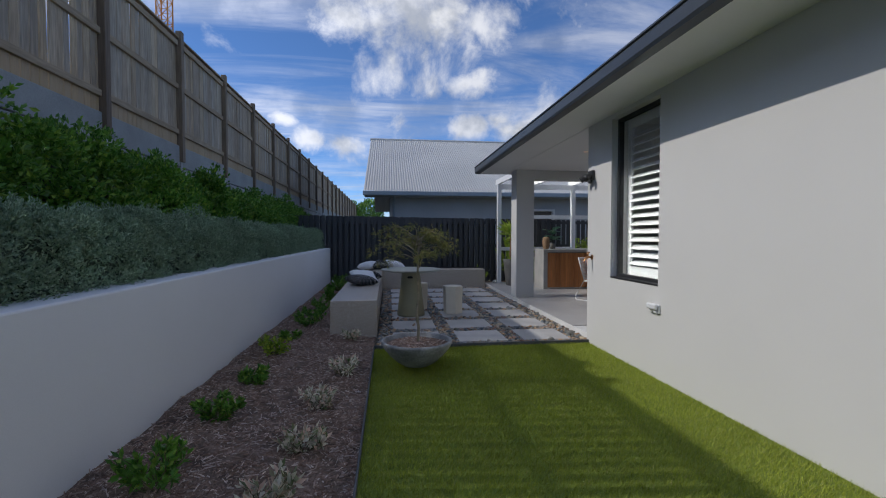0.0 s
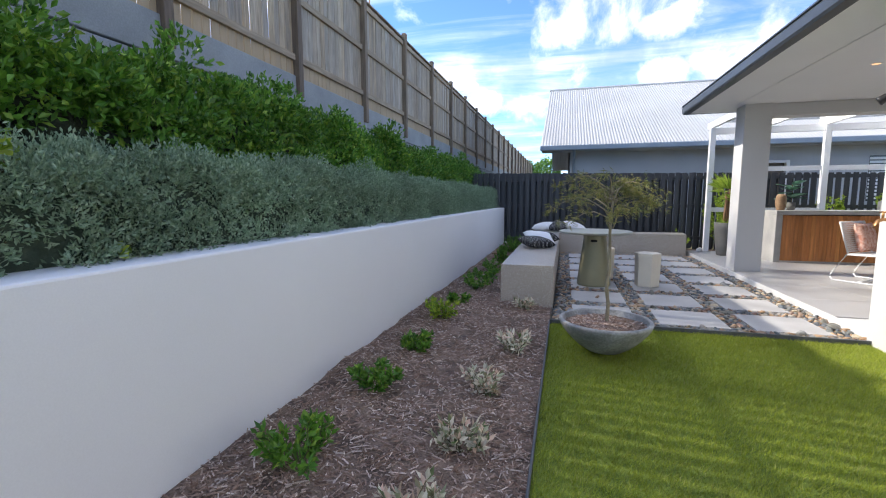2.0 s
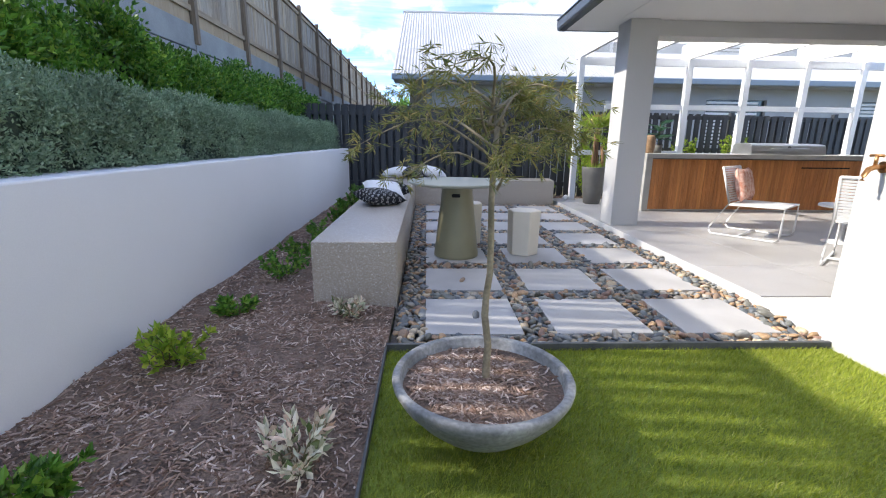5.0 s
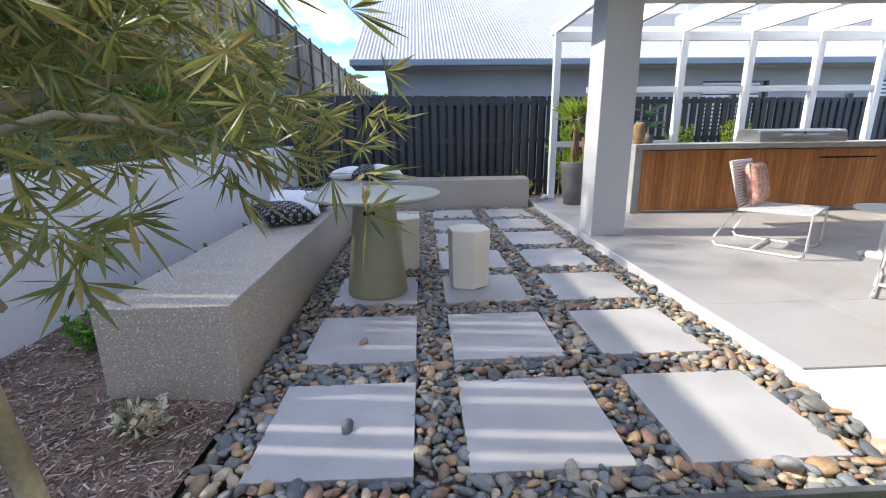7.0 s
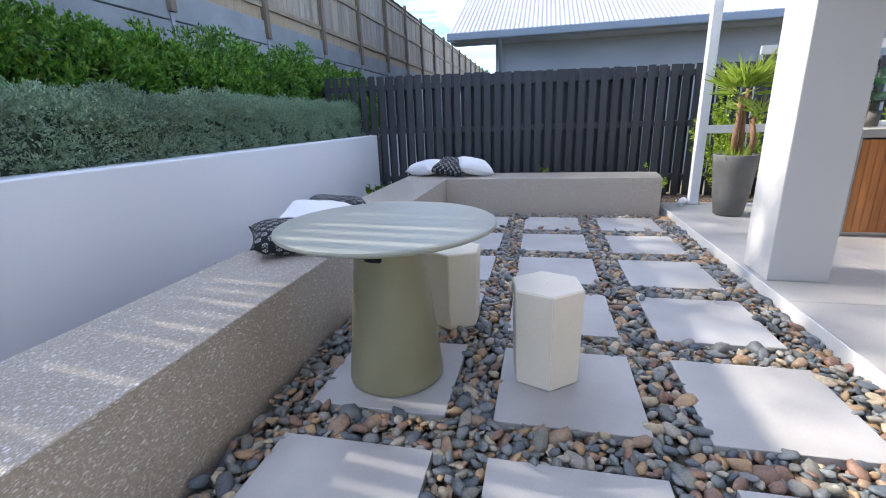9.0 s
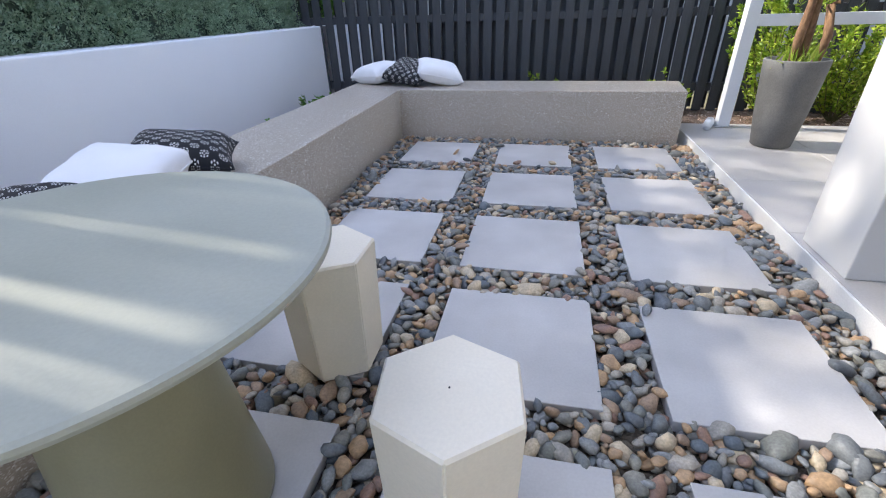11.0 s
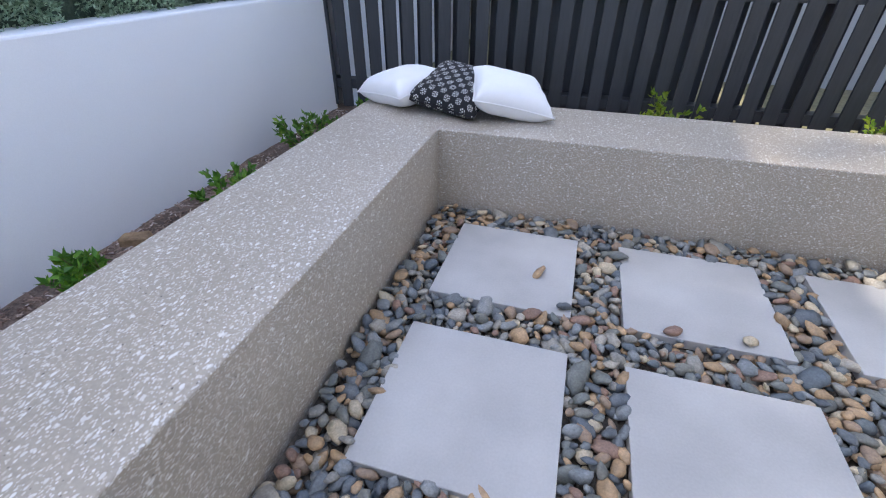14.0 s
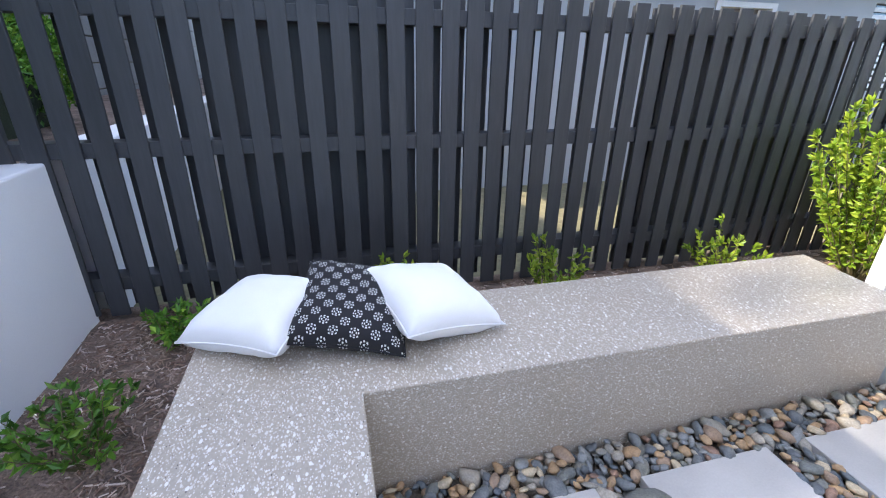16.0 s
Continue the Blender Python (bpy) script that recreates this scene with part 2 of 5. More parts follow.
M_FENCE_DARK = surface("charcoal_paint", (0.038, 0.041, 0.046), (0.054, 0.057, 0.063), 0.5, 3, 70, 0.2, 0.002, pick="object", tones=((0.85, 0.85, 0.85), (1.1, 1.1, 1.1)), stretch=(1, 1, 0.1), vary=0.12)
PALING_TONES = ((0.46, 0.36, 0.25), (0.40, 0.345, 0.28), (0.33, 0.26, 0.19), (0.43, 0.385, 0.32), (0.49, 0.37, 0.24), (0.37, 0.30, 0.225))
M_PALING = weathered("weathered_paling", (0.75, 0.73, 0.7), (1.1, 1.1, 1.1), "object", PALING_TONES)
M_PALINGS = weathered("weathered_palings_far", (0.75, 0.73, 0.7), (1.1, 1.1, 1.1), "island", PALING_TONES)


def raw_foot(m, colour, z0, z1):
    """Timber that is less bleached towards the foot of each board."""
    nt = m.node_tree
    b = nt.nodes["Principled BSDF"]
    L = nt.links.new
    sep = nt.nodes.new("ShaderNodeSeparateXYZ")
    L(nt.nodes.new("ShaderNodeTexCoord").outputs["Object"], sep.inputs[0])
    wob = nt.nodes.new("ShaderNodeTexNoise")
    wob.inputs["Scale"].default_value = 6.0
    ad = nt.nodes.new("ShaderNodeMath")
    ad.operation = "MULTIPLY_ADD"
    ad.inputs[1].default_value = 0.25
    L(wob.outputs["Fac"], ad.inputs[0])
    L(sep.outputs[2], ad.inputs[2])
    mr = nt.nodes.new("ShaderNodeMapRange")
    mr.inputs["From Min"].default_value, mr.inputs["From Max"].default_value = z0, z1
    mr.inputs["To Min"].default_value, mr.inputs["To Max"].default_value = 0.75, 0.0
    L(ad.outputs[0], mr.inputs["Value"])
    mx = nt.nodes.new("ShaderNodeMix")
    mx.data_type = "RGBA"
    L(mr.outputs[0], mx.inputs["Factor"])
    L(b.inputs["Base Color"].links[0].from_socket, mx.inputs["A"])
    mx.inputs["B"].default_value = (*colour, 1)
    L(mx.outputs["Result"], b.inputs["Base Color"])


raw_foot(M_PALING, (0.46, 0.33, 0.19), 0.28, 0.46)
M_POST_WOOD = weathered("weathered_post", (0.75, 0.73, 0.7), (1.1, 1.1, 1.1), "object", ((0.17, 0.125, 0.09), (0.24, 0.18, 0.125)))
M_RAIL_WOOD = surface("weathered_rail", (0.28, 0.205, 0.135), (0.42, 0.33, 0.23), 0.85, 5, 40, 0.3, 0.003, stretch=(1, 0.09, 1), vary=0.2)
M_SLEEPER = surface("concrete_sleeper", (0.265, 0.275, 0.268), (0.35, 0.36, 0.35), 0.8, 2, 80, 0.2, 0.003, pick="object", tones=((0.9, 0.9, 0.9), (1.08, 1.08, 1.08)), vary=0.1)
M_STEEL_POST = surface("galvanised_post", (0.30, 0.31, 0.32), (0.40, 0.41, 0.42), 0.5, 6, 60, 0.1, metallic=0.4)
# hedge cores: shade between the leaves put into a dark colour
M_HEDGE_SHADE = surface("hedge_inner_shade", (0.016, 0.024, 0.011), (0.034, 0.046, 0.022), 0.95, 8, 60, 0.5, 0.02)
M_HEDGE_SHADE_GREY = surface("grey_hedge_inner_shade", (0.03, 0.048, 0.03), (0.07, 0.10, 0.066), 0.95, 14, 70, 0.6, 0.02)
M_LEAF_GREY = surface("grey_green_leaf", (0.8, 0.8, 0.8), (1.15, 1.15, 1.15), 0.6, 1.5, 30, 0, pick="island", tones=((0.14, 0.225, 0.135), (0.25, 0.36, 0.23), (0.39, 0.50, 0.35), (0.18, 0.275, 0.165), (0.29, 0.41, 0.265)), vary=0.08, translucent=0.15, spec=0.3)
M_LEAF = surface("green_leaf", (0.75, 0.78, 0.75), (1.2, 1.2, 1.1), 0.42, 1.5, 30, 0, pick="island", tones=((0.04, 0.125, 0.016), (0.095, 0.25, 0.03), (0.17, 0.36, 0.045), (0.055, 0.165, 0.02), (0.32, 0.48, 0.07)), vary=0.08, translucent=0.3)
M_LEAF_BRIGHT = surface("bright_leaf", (0.85, 0.85, 0.85), (1.15, 1.15, 1.1), 0.45, 3, 30, 0, pick="island", tones=((0.11, 0.22, 0.02), (0.24, 0.38, 0.035), (0.42, 0.50, 0.06), (0.17, 0.30, 0.03)), vary=0.08, translucent=0.35)
M_WHITE_METAL = surface("white_powdercoat", (0.76, 0.77, 0.78), (0.8, 0.81, 0.82), 0.4, 2, 60, 0.02, vary=0.02)
M_ROOF = surface("white_roof_sheet", (0.39, 0.39, 0.38), (0.45, 0.45, 0.44), 0.45, 0.5, 30, 0.03, vary=0.03)
M_NEIGHBOUR = surface("grey_render", (0.40, 0.42, 0.44), (0.46, 0.48, 0.50), 0.8, 1, 100, 0.15, vary=0.04)


# ---- building tools ----
def link(name, bm, material, parent=None, label="", smooth=False):
    me = bpy.data.meshes.new(name)
    bm.normal_update()
    bm.to_mesh(me)
    bm.free()
    if smooth:
        me.polygons.foreach_set("use_smooth", [True] * len(me.polygons))
    if material:
        me.materials.append(material)
    ob = new(name, me)
    if parent:
        ob.parent = parent
    if label:
        ob["label"] = label
    return ob


def part(name, bm, material, parent, label="", smooth=False):
    return link(name, bm, material, parent, label, smooth)


def piece(name, mesh, m, parent):
    """One of many alike pieces on shared mesh data."""
    ob = new(name, mesh)
    ob.matrix_basis = m
    ob.parent = parent
    return ob


def thing(name, label, category, at=(0, 0, 0), turn=0, group="", kind=""):
    ob = new(name)
    ob.empty_display_size = 0.1
    ob.matrix_basis = pose(*at, 0, 0, turn)
    return tagged(ob, label, category, group, kind)


def box(bm, x0, x1, y0, y1, z0, z1, bevel=0.0, seg=2):
    r = bmesh.ops.create_cube(bm, size=1, matrix=Matrix.Translation(((x0 + x1) / 2, (y0 + y1) / 2, (z0 + z1) / 2)) @ Matrix.Diagonal((x1 - x0, y1 - y0, z1 - z0, 1)))
    if bevel:
        edges = list({e for v in r["verts"] for e in v.link_edges})
        bmesh.ops.bevel(bm, geom=edges, offset=bevel, segments=seg, affect="EDGES", profile=0.5)
    return bm


def boxed(*a, **k):
    return box(bmesh.new(), *a, **k)


def tube(bm, points, radius, sides=8, radii=None):
    """A round bar along points."""
    pts = [Vector(p) for p in points]
    rings = []
    up = Vector((0, 0, 1))
    for i, p in enumerate(pts):
        d = (pts[min(i + 1, len(pts) - 1)] - pts[max(i - 1, 0)]).normalized()
        a = d.cross(up if abs(d.z) < 0.95 else Vector((1, 0, 0))).normalized()
        b = d.cross(a)
        r = radii[i] if radii else radius
        rings.append([bm.verts.new(p + a * r * math.cos(2 * math.pi * k / sides) + b * r * math.sin(2 * math.pi * k / sides)) for k in range(sides)])
    for q, w in zip(rings, rings[1:]):
        for k in range(sides):
            bm.faces.new((q[k], q[(k + 1) % sides], w[(k + 1) % sides], w[k]))
    bm.faces.new(rings[0][::-1])
    bm.faces.new(rings[-1])
    bmesh.ops.recalc_face_normals(bm, faces=bm.faces)
    return bm


def lathe(bm, profile, sides=48, close=False):
    """A turned body from (radius, z) pairs."""
    rings = []
    for r, z in profile:
        if r < 1e-4:
            rings.append([bm.verts.new((0, 0, z))])
        else:
            rings.append([bm.verts.new((r * math.cos(2 * math.pi * k / sides), r * math.sin(2 * math.pi * k / sides), z)) for k in range(sides)])
    for q, w in zip(rings, rings[1:]):
        for k in range(sides):
            n = (k + 1) % sides
            if len(q) == 1 and len(w) > 1:
                bm.faces.new((q[0], w[n], w[k]))
            elif len(w) == 1 and len(q) > 1:
                bm.faces.new((q[k], q[n], w[0]))
            elif len(q) > 1:
                bm.faces.new((q[k], q[n], w[n], w[k]))
    bmesh.ops.recalc_face_normals(bm, faces=bm.faces)
    return bm


def mesh_from(name, verts, faces, material, parent=None, kind="", label="", smooth=False):
    me = bpy.data.meshes.new(name)
    me.from_pydata(verts, [], faces)
    me.validate()
    if smooth:
        me.polygons.foreach_set("use_smooth", [True] * len(me.polygons))
    me.materials.append(material)
    ob = new(name, me)
    ob.parent = parent
    return tagged(ob, label=label, kind=kind)


def leaf_cloud(name, centres, aims, length, width, material, parent=None, kind="", label="", rng=None, spread=0.8, fold=0.25):
    """Many small folded leaves (two quads each) at centres, pointing roughly along aims."""
    rng = rng or np.random.default_rng(1)
    n = len(centres)
    c = np.asarray(centres, float)
    d = np.asarray(aims, float) + rng.normal(0, spread, (n, 3))
    d /= np.linalg.norm(d, axis=1)[:, None] + 1e-9
    s = np.cross(d, rng.normal(0, 1, (n, 3)))
    s /= np.linalg.norm(s, axis=1)[:, None] + 1e-9
    u = np.cross(s, d)
    ln = (length * rng.uniform(0.65, 1.25, n))[:, None]
    wd = (width * rng.uniform(0.7, 1.25, n))[:, None]
    base = c
    tip = c + d * ln
    left = c + d * ln * 0.5 + s * wd * 0.5 + u * wd * fold
    right = c + d * ln * 0.5 - s * wd * 0.5 + u * wd * fold
    verts = np.stack([base, right, tip, left], 1).reshape(-1, 3)
    k = np.arange(n) * 4
    faces = np.concatenate([np.stack([k, k + 1, k + 2], 1), np.stack([k, k + 2, k + 3], 1)])
    return mesh_from(name, verts.tolist(), faces.tolist(), material, parent, kind, label)

# ---- the large structure ----
WALL_X = -1.62        # face of the white garden wall
TURF_LEFT, TURF_TOP, EDGE_Y = -0.22, 0.0, -0.17
HOUSE_X, HOUSE_Y, SOFFIT = 2.35, -0.11, 2.58
SLAB_X, SLAB_Z = 2.42, 0.06
FENCE_Y = 7.1
REAR_X, SLEEPER_TOP = -3.85, 2.93


def structure(name, bm, material, label, category):
    return tagged(link(name, bm, material), label, category, kind="structure")


# open ground to the horizon
bm = bmesh.new()
bmesh.ops.create_grid(bm, x_segments=4, y_segments=4, size=400, matrix=Matrix.Translation((0, 0, -0.12)))
M_GROUND = surface("dry_ground", (0.16, 0.15, 0.08), (0.24, 0.21, 0.13), 0.95, 0.6, 20, 0.4, 0.02, vary=0.2)
structure("ground", bm, M_GROUND, "dry grassy ground around the garden", "ground")

# mulch bed: gently uneven sheet, a little higher towards the wall
def sheet(x0, x1, y0, y1, z, rise, nx, ny, rough, base):
    b = bmesh.new()
    rows = []
    for j in range(ny + 1):
        row = []
        for i in range(nx + 1):
            x, y = x0 + (x1 - x0) * i / nx, y0 + (y1 - y0) * j / ny
            h = z + rise * (1 - i / nx) + rough * noise.noise((x * 2.2, y * 2.2, 3)) + rough * 0.4 * noise.noise((x * 9, y * 9, 7))
            row.append(b.verts.new((x, y, h)))
        rows.append(row)
    for j in range(ny):
        for i in range(nx):
            b.faces.new((rows[j][i], rows[j][i + 1], rows[j + 1][i + 1], rows[j + 1][i]))
    return b


def bed_height(x, y):
    return -0.03 + 0.05 * (TURF_LEFT - x) / (TURF_LEFT - WALL_X) + 0.025 * noise.noise((x * 2.2, y * 2.2, 3)) + 0.01 * noise.noise((x * 9, y * 9, 7))


bed = structure("garden_bed", sheet(WALL_X - 0.05, TURF_LEFT, -9, FENCE_Y + 0.1, -0.03, 0.05, 28, 300, 0.025, -0.1), M_SOIL, "brown bark-mulched garden bed along the white wall", "garden bed")
back_bed = structure("garden_bed_back", sheet(TURF_LEFT, 9, 5.9, FENCE_Y + 0.1, -0.02, 0.0, 60, 14, 0.03, -0.1), M_SOIL, "bark-mulched strip in front of the dark fence", "garden bed")

# white rendered garden wall
b = boxed(WALL_X - 0.25, WALL_X, -12, FENCE_Y - 0.05, -0.3, 0.95, bevel=0.012)
structure("wall_garden", b, M_RENDER, "smooth white rendered garden retaining wall", "wall")
structure("wall_garden_beyond", boxed(WALL_X - 0.25, WALL_X, FENCE_Y + 0.18, 26, -0.3, 0.95, bevel=0.012), M_RENDER, "white rendered retaining wall going on beyond the dark fence", "wall")
# terrace of soil behind it
structure("ground_terrace", sheet(REAR_X - 0.05, WALL_X - 0.2, -12, 30, 0.84, 0.0, 12, 120, 0.03, 0), M_SOIL, "soil terrace planted with two hedges", "ground")
structure("ground_upper", boxed(REAR_X - 40, REAR_X - 0.12, -40, 120, -0.5, SLEEPER_TOP - 0.12), M_GROUND, "higher ground behind the sleeper wall", "ground")

# synthetic lawn backing and its edging
structure("lawn", boxed(TURF_LEFT + 0.006, HOUSE_X + 0.02, -9, EDGE_Y - 0.012, -0.11, TURF_TOP - 0.022), M_TURF, "green synthetic turf lawn with short blades", "lawn")
structure("trim_edging_front", boxed(TURF_LEFT, HOUSE_X - 0.003, EDGE_Y - 0.012, EDGE_Y + 0.012, -0.1, 0.022, bevel=0.003), M_EDGING, "dark metal edging strip between turf and pebbles", "edging")
structure("trim_edging_side", boxed(TURF_LEFT - 0.006, TURF_LEFT + 0.006, -9, EDGE_Y - 0.014, -0.1, 0.012, bevel=0.002), M_EDGING, "thin dark metal edging between turf and mulch", "edging")

# house wall with its window opening
WIN_Y0, WIN_Y1, WIN_Z0, WIN_Z1 = -1.53, -0.67, 0.83, SOFFIT - 0.05
b = bmesh.new()
HX1 = HOUSE_X + 0.25
box(b, HOUSE_X, HX1, -12, WIN_Y0, -0.2, SOFFIT)
box(b, HOUSE_X, HX1, WIN_Y1, HOUSE_Y, -0.2, SOFFIT)
box(b, HOUSE_X, HX1, WIN_Y0, WIN_Y1, -0.2, WIN_Z0)
box(b, HOUSE_X, HX1, WIN_Y0, WIN_Y1, WIN_Z1, SOFFIT)
box(b, HX1, 9.0, HOUSE_Y - 0.25, HOUSE_Y, -0.2, SOFFIT)
bmesh.ops.remove_doubles(b, verts=b.verts, dist=0.0005)
structure("wall_house", b, M_HOUSE, "light grey rendered house wall with a tall window", "wall")
b = bmesh.new()
box(b, 8.75, 9.0, HOUSE_Y, 4.0, -0.2, SOFFIT)
structure("wall_house_end", b, M_HOUSE, "rendered end wall of the covered patio", "wall")
# room behind the window
M_ROOM = surface("room_paint", (0.5, 0.5, 0.49), (0.55, 0.55, 0.54), 0.8, 1, 80, 0.02, vary=0.02)
b = bmesh.new()
box(b, 5.0, 5.1, -6, HOUSE_Y - 0.25, -0.2, SOFFIT)
box(b, HX1, 5.0, -6.1, -6, -0.2, SOFFIT)
box(b, HX1, 5.0, -6, HOUSE_Y - 0.25, 0.0, 0.06)
structure("wall_room", b, M_ROOM, "plain painted walls of the room behind the window", "wall")

# soffit and patio ceiling, gutter, roof
EAVE_X, EAVE_Y = 1.77, 4.0
structure("ceiling", boxed(EAVE_X + 0.09, 9.0, -12, EAVE_Y - 0.09, SOFFIT, SOFFIT + 0.03), M_SOFFIT, "white painted soffit and patio ceiling", "ceiling")
structure("trim_soffit_joint", boxed(HOUSE_X - 0.01, HOUSE_X + 0.01, HOUSE_Y + 0.004, 3.24, SOFFIT - 0.006, SOFFIT), M_SOFFIT, "thin white cover strip along the soffit", "trim")
gutter = thing("gutter", "dark grey steel roof gutter along the eave", "gutter", kind="structure")


def gutter_run(a, bpt, out):
    """A quad gutter: outer lip, sloped front, base, from a to b."""
    prof = [(0.0, 0.0), (0.085, 0.004), (0.098, 0.03), (0.103, 0.11), (0.096, 0.125), (0.110, 0.132), (0.110, 0.145), (0.0, 0.145)]
    bm_ = bmesh.new()
    ends = []
    for p in (a, bpt):
        ends.append([bm_.verts.new(Vector(p) + Vector(out) * d + Vector((0, 0, h))) for d, h in prof])
    n = len(prof)
    for i in range(n):
        bm_.faces.new((ends[0][i], ends[0][(i + 1) % n], ends[1][(i + 1) % n], ends[1][i]))
    bm_.faces.new(ends[0])
    bm_.faces.new(ends[1][::-1])
    bmesh.ops.recalc_face_normals(bm_, faces=bm_.faces)
    return bm_


part("gutter_side", gutter_run((EAVE_X + 0.09, -12, SOFFIT), (EAVE_X + 0.09, EAVE_Y, SOFFIT), (-1, 0, 0)), M_GUTTER, gutter)
part("gutter_end", gutter_run((EAVE_X, EAVE_Y - 0.09, SOFFIT), (9, EAVE_Y - 0.09, SOFFIT), (0, 1, 0)), M_GUTTER, gutter)
# hipped roof above
b = bmesh.new()
rz = SOFFIT + 0.13
v = [b.verts.new(p) for p in ((EAVE_X + 0.03, -12, rz), (EAVE_X + 0.03, EAVE_Y - 0.03, rz), (9, EAVE_Y - 0.03, rz), (9, -12, rz), (6, -12, rz + 1.8), (6, -0.2, rz + 1.8))]
for f in ((0, 5, 4), (0, 1, 5), (1, 2, 5), (2, 3, 4), (2, 4, 5), (0, 4, 3), (0, 3, 2), (0, 2, 1)):
    b.faces.new([v[i] for i in f])
bmesh.ops.recalc_face_normals(b, faces=b.faces)
structure("roof", b, M_GUTTER, "dark steel house roof", "roof")

# patio pillar and beam
structure("pillar", boxed(2.45, 2.81, 3.25, 3.62, SLAB_Z, SOFFIT, bevel=0.006), M_HOUSE, "square rendered pillar at the patio corner", "pillar")
structure("beam", boxed(2.812, 8.74, 3.30, 3.60, 2.40, SOFFIT - 0.002, bevel=0.004), M_HOUSE, "light rendered beam under the patio roof", "beam")

# patio slab
patio = structure("floor_patio", boxed(SLAB_X, 9.0, HOUSE_Y + 0.004, 6.1, -0.2, SLAB_Z - 0.012, bevel=0.004), M_SLAB, "raised patio slab with a pale edge", "floor")
structure("trim_slab_edge", boxed(SLAB_X - 0.012, SLAB_X, HOUSE_Y + 0.004, 6.1, -0.15, SLAB_Z, bevel=0.003), M_SLAB, "pale rendered edge of the patio slab", "trim")

# terrazzo bench: an L of two arms
BENCH_TOP = 0.435
bench = thing("bench", "L-shaped exposed-aggregate concrete bench with pale stone chips", "bench", (0, 0, 0))


def bench_arm(name, outline, seam):
    """A prism over the outline; soft top edges but for those that lie on the seam."""
    b_ = bmesh.new()
    low = [b_.verts.new((x_, y_, -0.12)) for x_, y_ in outline]
    top = [b_.verts.new((x_, y_, BENCH_TOP)) for x_, y_ in outline]
    n_ = len(outline)
    for i_ in range(n_):
        b_.faces.new((low[i_], low[(i_ + 1) % n_], top[(i_ + 1) % n_], top[i_]))
    b_.faces.new(top)
    b_.faces.new(low[::-1])
    bmesh.ops.recalc_face_normals(b_, faces=b_.faces)
    soft = [e for e in b_.edges if max(w.co.z for w in e.verts) > 0.3 and not all(seam(w.co) for w in e.verts)]
    bmesh.ops.bevel(b_, geom=soft, offset=0.007, segments=3, affect="EDGES", profile=0.5)
    return part(name, b_, M_BENCH, bench)


bench_arm("long_arm", ((-0.80, 0.56), (-0.205, 0.56), (-0.205, 5.60), (-0.80, 5.60)), lambda c: abs(c.y - 5.60) < 1e-4)
bench_arm("short_arm", ((-0.80, 5.60), (-0.205, 5.60), (2.335, 5.60), (2.40, 6.19), (-0.80, 6.19)), lambda c: abs(c.y - 5.60) < 1e-4 and c.x < -0.2)

# neighbour's house: ribbed white roof, grey walls
neighbour = thing("neighbour_house", "grey rendered house with a white ribbed steel roof", "house", (0, 0, 0))
NX0, NX1, NEY, NEZ, NRY, NRZ = -0.85, 22.0, 9.3, 2.74, 15.6, 5.74
b = bmesh.new()
pitch = 0.085
n = int((NX1 - NX0) / pitch)
prev = None
slope = Vector((0, NRY - NEY, NRZ - NEZ)).normalized()
nrm = Vector((0, -slope.z, slope.y))
for i in range(n * 2 + 1):
    x = NX0 + i * pitch / 2
    h = nrm * (0.018 if i % 2 else 0.0)
    c = (b.verts.new(Vector((x, NEY, NEZ)) + h), b.verts.new(Vector((x, NRY, NRZ)) + h), b.verts.new(Vector((x, 2 * NRY - NEY, NEZ)) + h))
    if prev:
        b.faces.new((prev[0], c[0], c[1], prev[1]))
        b.faces.new((prev[1], c[1], c[2], prev[2]))
    prev = c
part("roof", b, M_ROOF, neighbour, "white corrugated steel roof")
part("ridge_cap", tube(bmesh.new(), ((NX0 - 0.02, NRY, NRZ + 0.0), (NX1, NRY, NRZ + 0.0)), 0.07, 10), M_ROOF, neighbour)
M_NGUT = surface("blue_grey_gutter", (0.26, 0.31, 0.35), (0.30, 0.35, 0.39), 0.4, 2, 40, 0.02, vary=0.04)
part("gutter", boxed(NX0 - 0.02, NX1, NEY - 0.13, NEY + 0.02, NEZ - 0.15, NEZ - 0.005, bevel=0.02), M_NGUT, neighbour, "pale blue-grey gutter")
part("eave_soffit", boxed(NX0 + 0.02, NX1, NEY + 0.02, 9.9, NEZ - 0.16, NEZ - 0.12), M_NEIGHBOUR, neighbour)
for x0, x1, z0, z1 in ((0.0, 4.85, -0.2, 2.58), (5.75, 7.6, -0.2, 2.58), (9.3, 12.0, -0.2, 2.58), (13.6, NX1, -0.2, 2.58), (4.85, 5.75, 2.22, 2.58), (7.6, 9.3, 2.3, 2.58), (12.0, 13.6, 2.3, 2.58), (7.6, 9.3, -0.2, 1.1), (12.0, 13.6, -0.2, 1.1)):
    part("wall", boxed(x0, x1, 9.9, 10.1, z0, z1), M_NEIGHBOUR, neighbour)
b = bmesh.new()
v = [b.verts.new(p) for p in ((0, 9.9, NEZ - 0.16), (0, 21.3, NEZ - 0.16), (0, NRY, NRZ - 0.1), (0, 9.9, -0.2), (0, 21.3, -0.2))]
b.faces.new((v[0], v[2], v[1]))
b.faces.new((v[3], v[0], v[1], v[4]))
bmesh.ops.solidify(b, geom=b.faces[:], thickness=0.15)
part("gable_wall", b, M_NEIGHBOUR, neighbour)
part("downpipe", tube(bmesh.new(), ((0.12, 9.3, NEZ - 0.12), (0.12, 9.5, NEZ - 0.28), (0.12, 9.84, NEZ - 0.4), (0.12, 9.84, -0.1)), 0.045, 12), M_NGUT, neighbour, smooth=True)
